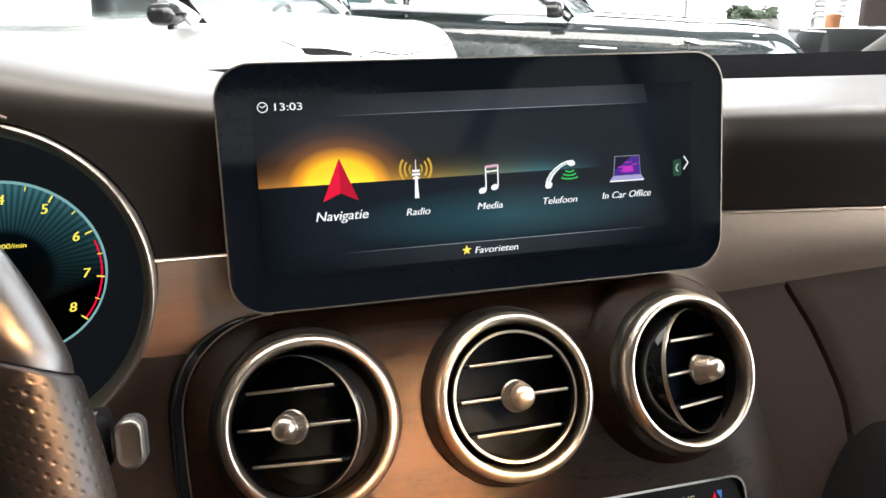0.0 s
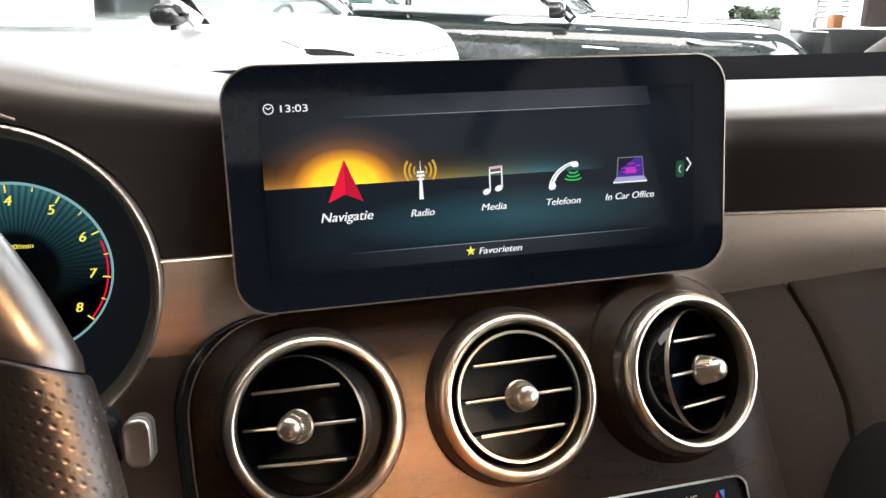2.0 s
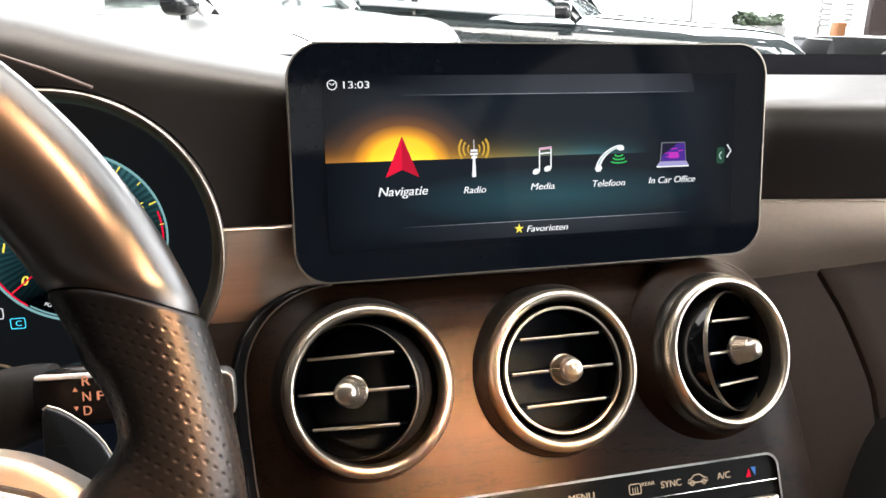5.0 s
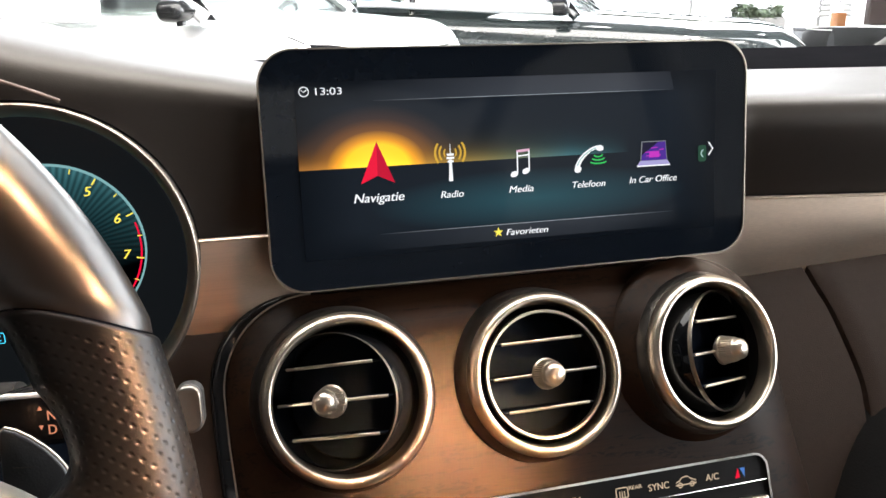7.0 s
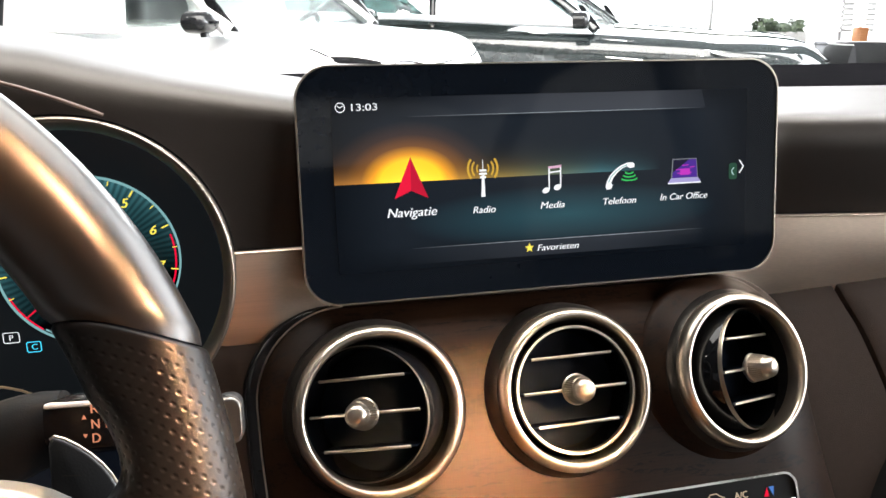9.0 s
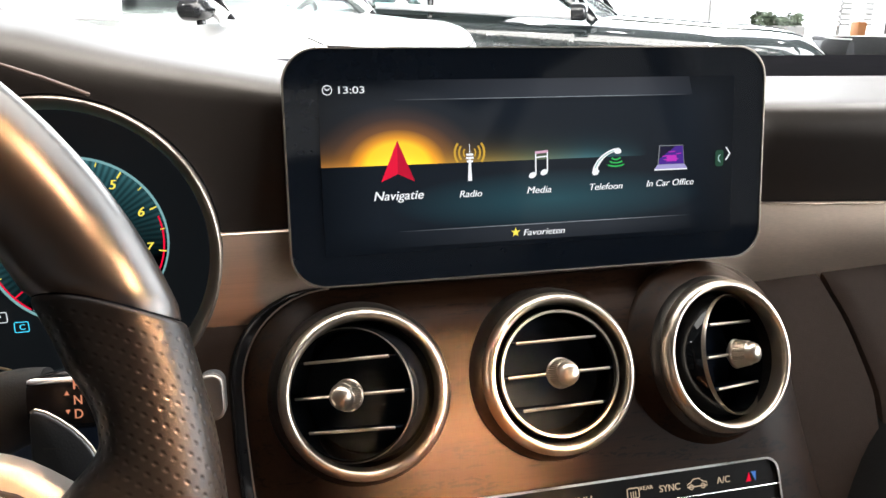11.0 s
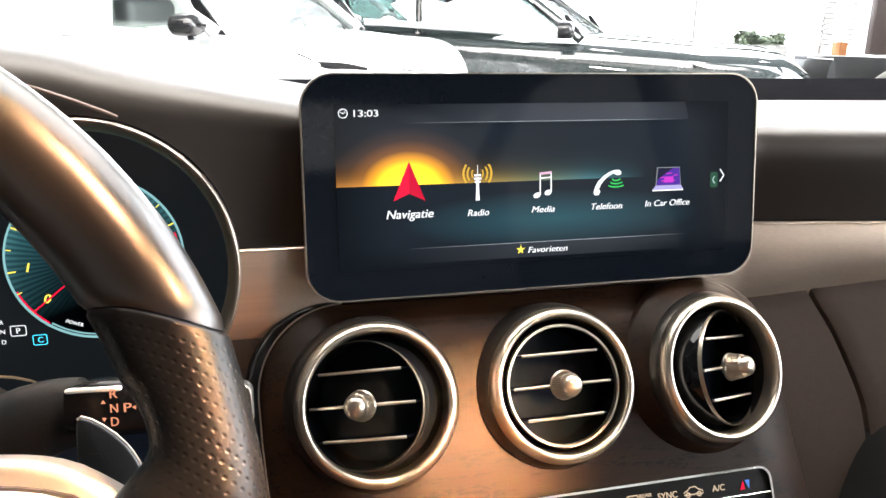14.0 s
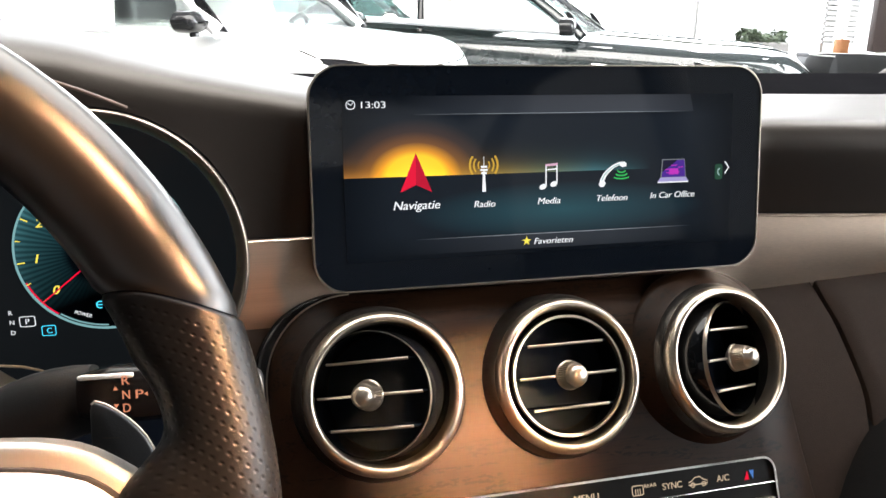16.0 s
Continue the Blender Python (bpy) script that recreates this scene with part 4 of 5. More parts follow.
    ink("eco_icon", stroke([(-7.6 * mm, -35.3 * mm), (-4.4 * mm, -35.3 * mm)], 0.7 * mm, z), G_CYAN)
    ink("power_band", stroke([(49.0 * mm * math.cos(radians(k)), 49.0 * mm * math.sin(radians(k))) for k in range(234, 270, 2)], 1.0 * mm, z), G_TEALRING)
    part("gilded_line", sweep([(x - TUBE[0], z_ - TUBE[1], 0.06) for x, z_ in ((-0.345, 0.893), (-0.330, 0.8985), (-0.3101, 0.8997), (-0.2985, 0.8978), (-0.2900, 0.8948), (-0.2858, 0.8923), (-0.2812, 0.8892), (-0.272, 0.882))], 0.0008, seg=6), M_GOLD, c, "thin gilded line below the dial")
    # signs beside the dial
    for txt, b in (("R", -38.3), ("N", -44.5), ("D", -51.1)):
        writing("gear_text", txt, 3.9 * mm, -58.3 * mm, b * mm, z, G_WHITE, dial)
    for txt, a0, b0, material, w, h in (("P", -48.1, -43.1, G_WHITE, 8.6, 6.4), ("C", -36.6, -50.0, G_CYAN, 7.8, 6.4)):
        ink("sign_box", stroke([((a0 + p) * mm, (b0 + q) * mm) for p, q in rounded(w, h, 1.0, 4)], 0.55 * mm, z, True), material)
        writing("sign_text", txt, 5.0 * mm, (a0 - 1.5) * mm, (b0 - 1.7) * mm, z, G_WHITE if txt == "P" else material, dial)
    for s in (1, -1):
        ink("lamp_icon", stroke([((-45.4 + s * p) * mm, (42.8 + q) * mm) for p, q in ((0.6, 1.9), (2.2, 1.6), (3.0, 0), (2.2, -1.6), (0.6, -1.9))], 0.6 * mm, z, True), G_GREEN)
        for q in (-1.6, 0, 1.6):
            ink("lamp_ray", stroke([((-45.4 + s * 3.6) * mm, (42.8 + q) * mm), ((-45.4 + s * 5.4) * mm, (42.8 + q * 1.5) * mm)], 0.45 * mm, z), G_GREEN)
    return c


def build_visor_line():
    v = thing("cluster_visor", pose(-0.25, 0.0, 1.045), "dark visor edge with bronze seam over the cluster", "visor")
    pts = [(-0.34, -0.004, 1.072), (-0.30, -0.004, 1.066), (-0.2662, -0.003, 1.0556), (-0.2516, -0.001, 1.0500), (-0.2394, 0.001, 1.0447), (-0.2320, 0.0035, 1.0410)]
    part("seam", sweep([(x + 0.25, y, z - 1.045) for x, y, z in pts], 0.0009, seg=8), M_BRONZE, v, "bronze piping seam")
    return v


def build_climate():
    c = thing("climate_panel", CON @ Matrix.Translation((0, -0.0888, 0)), "black climate control strip with chrome frame and silver buttons", "control panel")
    out = rounded(0.2775, 0.057, 0.0085, 8)
    inn = rounded(0.2747, 0.0542, 0.0072, 8)
    part("frame", band(out, inn, -0.004, 0.0032), M_BRIGHT, c, "polished chrome frame")
    part("fascia", slab(inn, -0.006, 0.0008), M_SATIN, c, "satin black fascia")
    part("divider", box(-0.1367, 0.1367, 0.0118, 0.0130, 0.0, 0.0030, 0.0005), M_BRIGHT, c, "thin chrome divider")
    for k in range(12):
        x0 = -0.1352 + k * 0.02255
        part("rocker", box(x0 + 0.0004, x0 + 0.0221, -0.012, 0.0040, 0.0, 0.0058, 0.0016, 3), M_CHROME, c, "satin silver rocker button")
    z, b = 0.0012, 0.0173
    off = -0.003

    def ink(name, bm, material=G_PRINT):
        return part(name, bm, material, c, recalc=False)

    for txt, x, w in (("MENU", 0.0075, 0.0155), ("SYNC", 0.0640, 0.0130), ("A/C", 0.0990, 0.0086)):
        writing("key_text", txt, 0.0054, x - off - w / 2 - 0.0, b - 0.0005, z, G_PRINT, c, w)
    writing("key_text", "REAR", 0.0030, 0.0453 - off, b + 0.0022, z, G_PRINT, c, 0.0082)
    writing("key_text", "MAX", 0.0030, -0.0262 - off, b + 0.0022, z, G_PRINT, c, 0.0070)
    for x in (0.0415, -0.031):
        x -= off
        ink("demist_icon", stroke([(x - 0.0038 + p, b + 0.0012 + q) for p, q in rounded(0.0072, 0.0056, 0.001, 3, 0.0035, 0)], 0.0006, z, True))
        for k in range(3):
            ink("demist_icon", stroke([(x - 0.0018 + k * 0.0015, b - 0.0016), (x - 0.0018 + k * 0.0015, b + 0.0022)], 0.0005, z))
    x = 0.0818 - off
    car = [(-0.0066, -0.0010), (-0.0060, 0.0008), (-0.0040, 0.0014), (-0.0022, 0.0032), (0.0016, 0.0034), (0.0036, 0.0016), (0.0062, 0.0008), (0.0066, -0.0010)]
    ink("recirculation_icon", stroke([(x + p, b + 0.0008 + q) for p, q in car], 0.0006, z, True))
    for w in (-0.0038, 0.0038):
        ink("recirculation_icon", stroke([(x + w + p, b - 0.0003 + q) for p, q in arc(0, 0, 0.0013, 0, 330, 12)], 0.0006, z, True))
    x = 0.1175 - off
    ink("temperature_icon", flat([(x - 0.0036, b - 0.0018), (x - 0.0002, b - 0.0018), (x - 0.0010, b + 0.0036)], z), G_RED)
    ink("temperature_icon", flat([(x + 0.0002, b + 0.0036), (x + 0.0036, b + 0.0036), (x + 0.0028, b - 0.0018)], z), G_BLUE)
    return c


RIM_R, RIM_T = 0.1742, 0.0154


def slant(a, b):
    """Degrees by which the seams beside the spokes rise towards the inside of the rim."""
    if 0 < a < 40:
        return 4.3 * (1 - math.cos(b))
    return -4.3 * (1 - math.cos(b)) if 140 < a < 180 else 0.0


def rim_section(a0, a1, step_a, step_b, radius, holes=False):
    """A stretch of the wheel rim between two angles, with its ends drawn in at the seams."""
    bm = bmesh.new()
    na = max(4, int(radians(a1 - a0) * RIM_R / step_a))
    nb = int(2 * math.pi * RIM_T / step_b)
    rings = []
    pitch = 0.0047
    for i in range(na + 1):
        row = []
        for j in range(nb):
            b = 2 * math.pi * j / nb
            b0, b1 = a0 + slant(a0, b), a1 + slant(a1, b)
            a = radians(b0 + (b1 - b0) * i / na)
            s = (a - radians(b0)) * RIM_R
            edge = min(s, (radians(b1 - b0)) * RIM_R - s)
            tuck = 0.0011 * (1 - min(1, edge / 0.0022)) ** 2
            rr = radius(math.degrees(a), b) - tuck
            if holes and edge > 0.004:
                v = b * RIM_T
                best = 1.0
                for row_k in (math.floor(s / (pitch * 0.5)), math.floor(s / (pitch * 0.5)) + 1):
                    c = row_k * pitch * 0.5
                    sh = (pitch / 2) if row_k % 2 else 0.0
                    dv = (v - sh + pitch / 2) % pitch - pitch / 2
                    best = min(best, math.hypot(s - c, dv))
                if best < 0.00058:
                    rr -= 0.00042 * (1 - (best / 0.00058) ** 2)
            d = Vector((math.cos(a), math.sin(a), 0)) * (RIM_R + rr * math.cos(b)) + Vector((0, 0, rr * math.sin(b)))
            row.append(bm.verts.new(d))
        rings.append(row)
    for p, q in zip(rings, rings[1:]):
        for j in range(nb):
            bm.faces.new((p[j], p[(j + 1) % nb], q[(j + 1) % nb], q[j]))
    return bm


def build_wheel():
    w = thing("steering_wheel", WHL, "dark leather steering wheel with perforated grips and silver spokes", "steering wheel")

    def oval(b):
        """The rim is wider than deep, above all towards the hub."""
        return 0.0012 * max(0.0, math.cos(b)) ** 2 + 0.0042 * max(0.0, -math.cos(b)) ** 2

    def plain(a, b):
        return RIM_T + oval(b)

    def grip(a, b):
        swell = max(0.0, min(1.0, (19.2 - a) / 16.0)) if a < 90 else max(0.0, min(1.0, (a - 160.8) / 16.0))
        swell = swell * swell * (3 - 2 * swell)
        # the leather runs out towards the spokes
        c = a if a < 90 else 180 - a
        flare = spline([(-24, 0.0), (-14, 0.004), (-8, 0.0150), (0, 0.0165), (3, 0.0160), (4.7, 0.0145), (7.0, 0.0088), (8.5, 0.0042), (9.6, 0.0014), (11.0, 0.0), (40, 0.0)], max(-24, min(40, c)))
        return RIM_T + max(0.0, min(1.0, (c - 12.0) / 7.0)) ** 1.5 * oval(b) + 0.0030 * swell * (0.5 - 0.5 * math.cos(b)) + flare * max(0.0, -math.cos(b)) ** 4

    part("upper_rim", rim_section(19.3, 160.7, 0.004, 0.0035, plain), M_LEATHER, w, "smooth dark leather")
    part("grip", rim_section(-38, 19.1, 0.00040, 0.00045, grip, True), M_PERF, w, "perforated dark leather grip", smooth=60)
    part("grip", rim_section(160.9, 218, 0.004, 0.0035, grip), M_PERF, w, "perforated dark leather grip")
    part("lower_rim", rim_section(218.2, 321.8, 0.004, 0.0035, plain), M_LEATHER, w, "smooth dark leather")
    part("rim_core", sweep([(RIM_R * math.cos(2 * math.pi * k / 96), RIM_R * math.sin(2 * math.pi * k / 96), 0) for k in range(96)], RIM_T - 0.0014, seg=24, closed=True), M_VOID, w, "dark core in the seams")
    part("hub", slab([(0.085 * math.cos(t) * 1.0, 0.075 * math.sin(t)) for t in [2 * math.pi * k / 48 for k in range(48)]], -0.045, 0.012, 0.012, 5), M_LEATHER, w, "dark airbag cover")
    top = [(x, spline([(0.050, 0.034), (0.080, 0.0325), (0.1078, 0.0304), (0.1156, 0.0296), (0.1234, 0.0280), (0.1312, 0.0252), (0.1392, 0.0203), (0.1471, 0.0144), (0.1535, 0.0087), (0.160, 0.0)], x)) for x in [0.050 + 0.0055 * k for k in range(21)]]
    bot = [(0.163, -0.020), (0.156, -0.042), (0.120, -0.050), (0.050, -0.055)]
    for s in (1, -1):
        sp = part("spoke", slab([(s * x, y) for x, y in top + bot], -0.016, 0.002, 0.004, 3), M_SATINSILVER, w, "satin silver spoke frame")
        ins = [(0.050, 0.026), (0.080, 0.0240), (0.1080, 0.0217), (0.1160, 0.0207), (0.1235, 0.0190), (0.1312, 0.0162), (0.1360, 0.0130), (0.1404, 0.0090), (0.147, 0.0), (0.148, -0.030), (0.118, -0.042), (0.050, -0.046)]
        part("panel_gap", slab([(s * (x + (0.0012 if x > 0.06 else 0)), y + (0.0013 if y > 0 else -0.0013)) for x, y in ins], 0.0, 0.0028, 0.0005, 1), M_BLACK, sp, "dark gap round the switch panel")
        # pale paint carries the panel's bright reflection
        part("button_panel", slab([(s * x, y) for x, y in ins], 0.0, 0.0055, 0.002, 2), M_GLEAM, sp, "silver switch panel, its gleam in pale paint")
    return w


def build_paddle():
    m = axes((-0.2335, -0.165, 0.942), (1, 0, 0), (0, math.sin(radians(15)), math.cos(radians(15))), (0, -math.cos(radians(15)), math.sin(radians(15))))
    p = thing("shift_paddle", m, "dark grey shift paddle with a silver edge behind the wheel", "shift paddle")
    pts = [(-0.0046, 0.0128), (-0.0040, 0.0150), (-0.0028, 0.0159), (0.0004, 0.0146), (0.0040, 0.0121), (0.0080, 0.0086), (0.0112, 0.0050), (0.0134, 0.0018), (0.0152, -0.0018), (0.0163, -0.0048), (0.0150, -0.0068), (0.0068, -0.0100), (-0.0040, -0.0110), (-0.0047, 0.0)]
    part("blade", slab(pts, -0.004, 0.0, 0.0012, 3), M_BLACK, p, "dark grey plastic blade")
    part("edge", sweep([(x, y, -0.0012) for x, y in pts[1:10]], 0.0006, seg=8), M_CHROME, p, "silver edge")
    part("arm", box(-0.030, 0.004, -0.022, -0.008, -0.012, -0.003, 0.002), M_BLACK, p)
    part("mark", flat([(-0.0010, 0.0030), (0.0050, 0.0024), (0.0050, 0.0028), (-0.0010, 0.0034)], 0.0002), M_SLEEVE, p, recalc=False)
    return p


def build_stalk():
    x0, x1 = Vector((-0.268, -0.099, 0.9325)), Vector((-0.190, -0.123, 0.9410))
    along = (x1 - x0).normalized()
    front = Vector((0.10, -0.93, 0.30))
    front = (front - along * front.dot(along)).normalized()
    up = front.cross(along)
    m = axes(x0 + (x1 - x0) * 0.45, along, up, front)
    s = thing("gear_selector_stalk", m, "gloss black column gear stalk with silver end button", "gear selector")
    L = (x1 - x0).length
    body = []
    for k in range(25):
        t = k / 24
        body.append((-0.0165 + (0.55 * L + 0.0165) * t, 0, 0))
    bm = bmesh.new()
    rings = []
    for k, (px_, _, _) in enumerate(body):
        t = k / 24
        e = min(1.0, 0.55 + 2.2 * t)
        hy, hz = (0.0124 - 0.0018 * t) * e ** 0.5, (0.0092 - 0.0018 * t) * e ** 0.5
        rings.append([bm.verts.new((px_, (abs(math.cos(a)) ** 0.6) * math.copysign(hy, math.cos(a)), (abs(math.sin(a)) ** 0.6) * math.copysign(hz, math.sin(a)))) for a in [2 * math.pi * j / 40 for j in range(40)]])
    for a, b in zip(rings, rings[1:]):
        for j in range(40):
            bm.faces.new((a[j], a[(j + 1) % 40], b[(j + 1) % 40], b[j]))
    bm.faces.new(rings[0])
    bm.faces.new(rings[-1])
    part("lever", bm, M_LEVER, s, "gloss black lever")
    sh = [(-0.090 + 0.076 * k / 10, -0.044 + 0.044 * math.sin(math.pi / 2 * k / 10) ** 0.8 - 0.002, -0.006) for k in range(11)]
    part("shroud", sweep([(a, b, c) for a, b, c in sh], 0.0150, 0.010, 20, up=(0, 0, 1), taper=[1.45 - 0.050 * k for k in range(11)]), M_SHROUD, s, "matt grey-black stalk root")
    # the windscreen's highlight on the lever, made as a pale bar
    part("highlight_bar", box(-0.0150, 0.0085, 0.0072, 0.0092, 0.003, 0.0090, 0.0009), M_GLEAM, s, "pale bar standing in for the highlight along the lever")
    btn = Matrix.Translation((0.55 * L + 0.0092, -0.003, 0.001)) @ Matrix.Rotation(radians(15), 4, "Y")
    part("collar", slab(rounded(0.0100, 0.0186, 0.0044, 8), -0.010, -0.0005, 0.002, 3), M_BLACK, s, "dark collar", at=btn)
    dish = [(1.0, -0.001), (1.0, 0.0012), (0.98, 0.0024), (0.93, 0.0032), (0.86, 0.0035), (0.79, 0.00345), (0.68, 0.0032), (0.45, 0.00305), (0.05, 0.0030)]
    bm = sheet([[(a * k, b * k, h) for a, b in rounded(0.0098, 0.0180, 0.0042, 10) + rounded(0.0098, 0.0180, 0.0042, 10)[:1]] for k, h in dish])
    bmesh.ops.remove_doubles(bm, verts=bm.verts, dist=1e-6)
    bmesh.ops.holes_fill(bm, edges=[e for e in bm.edges if e.is_boundary])
    part("park_button", bm, M_BUTTON, s, "satin silver push button with a dished face", at=btn)
    z = 0.0098
    for txt, a, b in (("R", 0.0037, 0.0047), ("N", 0.0037, -0.0011), ("D", 0.0037, -0.0064), ("P", 0.0091, -0.0011)):
        writing("gear_text", txt, 0.0050, a, b, z, G_ORANGE, s, 0.0031)
    for pts in ([(0.0004, 0.0026), (0.0024, 0.0026), (0.0014, 0.0043)], [(0.0004, -0.0030), (0.0014, -0.0047), (0.0024, -0.0030)], [(0.0130, 0.0005), (0.0146, 0.0014), (0.0146, -0.0004)]):
        part("arrow_mark", flat(pts, z), G_ORANGE, s, recalc=False)
    return s


build_dashboard()
build_console()
for place, label in zip(VENTS, ("round satin chrome air vent with ball turned towards the wheel", "round satin chrome air vent facing straight back", "round satin chrome air vent with ball swung far sideways")):
    build_vent(*place, label)
build_display()
build_cluster()
build_visor_line()
build_climate()
build_wheel()
build_paddle()
build_stalk()


# ---- the cabin round the camera ----
def build_cabin():
    c = thing("car_cabin", pose(0, -0.9, 0.3), "dark car cabin shell with unseen tan reflector seat and dark headliner", "car cabin", kind="structure")
    inv = Matrix.Translation((0, 0.9, -0.3))

    def add(name, bm, material, label=""):
        bmesh.ops.transform(bm, matrix=inv, verts=bm.verts)
        return part(name, bm, material, c, label)

    add("roof_liner", thick(sheet([[(x, y, 1.44 - 0.10 * (x / 0.65) ** 4 - 0.05 * max(0, (y + 0.55) / 0.40)) for x in [-0.62 + 0.124 * i for i in range(11)]] for y in [-0.16 - 0.2 * k for k in range(11)]]), 0.02), M_LINER, "grey cloth headliner")
    add("floor_pan", box(-0.74, 0.74, -2.3, 0.5, 0.30, 0.34), M_BLACK)
    add("bulkhead", box(-0.74, 0.74, 0.42, 0.46, 0.34, 1.015), M_BLACK)
    add("seat_row", box(-0.66, 0.66, -2.2, -1.75, 0.34, 1.18, 0.06, 4), M_SEAT, "dark leather rear seat")
    # out of view: tan surfaces added so that the metal trim mirrors orange
    add("front_seat", box(-0.60, -0.13, -1.22, -1.02, 0.45, 1.10, 0.07, 4), M_TAN, "unseen tan seat back, added as a warm reflector")
    add("seat_cushion", box(-0.60, -0.13, -1.02, -0.52, 0.44, 0.60, 0.05, 4), M_TAN, "unseen tan seat cushion, added as a warm reflector")
    for s in (1, -1):
        add("door_panel", box(min(s * 0.72, s * 0.76), max(s * 0.72, s * 0.76), -2.2, 0.42, 0.34, 0.94, 0.01), M_LOWER, "brown door trim")
        add("roof_rail", sweep([(s * 0.70, 0.48, 1.00), (s * 0.68, 0.2, 1.16), (s * 0.645, -0.15, 1.36), (s * 0.62, -0.7, 1.43), (s * 0.62, -1.5, 1.42), (s * 0.66, -2.2, 1.15)], 0.035, 0.03, 12), M_LINER, "grey roof pillar")
        add("door_pillar", sweep([(s * 0.73, -0.95, 0.9), (s * 0.63, -1.0, 1.42)], 0.05, 0.03, 10, up=(0, 1, 0)), M_LINER)
    return c


def build_windscreen():
    w = thing("windscreen", pose(0, 0.47, 1.015), "clear raked windscreen glass", "windscreen", kind="structure")
    rows = []
    for k in range(13):
        t = k / 12
        rows.append([(x * (1 - 0.08 * t), 0.0 - 0.64 * t - 0.05 * (x / 0.7) ** 2 + 0.03, 0.37 * t + 0.05 * math.sin(math.pi * t) * 0.6) for x in [-0.68 + 0.136 * i for i in range(11)]])
    ob = part("pane", sheet(rows), M_GLASS, w, "clear curved glass")
    ob.visible_shadow = False
    return w


build_cabin()
build_windscreen()


# ---- the showroom ----
tagged(part("floor", box(-14, 14, -10, 12, -0.1, 0.0), M_TILE), "pale polished showroom floor", "floor", kind="structure")
tagged(part("ceiling", box(-14, 14, -10, 12, 4.6, 4.8), M_CEIL), "dark showroom ceiling", "ceiling", kind="structure")
tagged(part("wall_south", box(-14, 14, -10.2, -10, 0, 4.6), M_WALL), "plain white showroom wall", "wall", kind="structure")
# out of view, dark so that less light enters by the driver's window
tagged(part("wall_west", box(-14.2, -14, -10, 12, 0, 4.6), M_DARKWALL), "unseen showroom wall, kept dark to cut light from the left", "wall", kind="structure")
tagged(part("wall_east", box(14, 14.2, -10, 12, 0, 4.6), M_WALL), "plain white showroom wall", "wall", kind="structure")


def build_facade():
    f = thing("window_1", pose(0, 9.5, 0), "tall glazed showroom front with pale mullions", "window", kind="structure")
    for k in range(15):
        part("mullion", box(-14 + 2 * k - 0.015, -14 + 2 * k + 0.015, -0.04, 0.04, 0, 4.6), M_WHITEPAINT, f)
    part("sill", box(-14, 14, -0.08, 0.08, 0, 0.35, 0.01), M_WALL, f)
    part("transom", box(-14, 14, -0.05, 0.05, 2.6, 2.68, 0.005), M_WALL, f)
    return f


build_facade()
tagged(part("backdrop", box(-30, 30, 11.4, 11.5, -0.05, 9), G_SKY), "bright overcast daylight beyond the glass", "backdrop", kind="structure")


def build_downlight():
    d = thing("ceiling_downlight", pose(-5.0, -1.0, 4.6), "round white ceiling downlight", "ceiling light", "showroom downlights")
    part("ring", lathe([(0.16, 0.0), (0.16, -0.05), (0.12, -0.06), (0.11, -0.03), (0.11, 0.0)], 24), M_WALL, d)
    part("diffuser", lathe([(0.11, -0.035), (0.001, -0.035), (0.001, -0.03), (0.11, -0.03)], 24), G_LAMP, d, "glowing diffuser")
    return d


first = build_downlight()
for i in range(5):
    for j in range(5):
        if i or j:
            copy_thing(first, pose(-5.0 + 2.6 * i, -1.0 + 2.2 * j, 4.6))


def flat_side(outline, y):
    """A face in a car's local xz plane at y."""
    bm = bmesh.new()
    bm.faces.new([bm.verts.new((x, y, z)) for x, z in outline])
    return bm


def sheet_of(points):
    """One facet through the points."""
    bm = bmesh.new()
    bm.faces.new([bm.verts.new(p) for p in points])
    bmesh.ops.triangulate(bm, faces=bm.faces[:])
    return bm


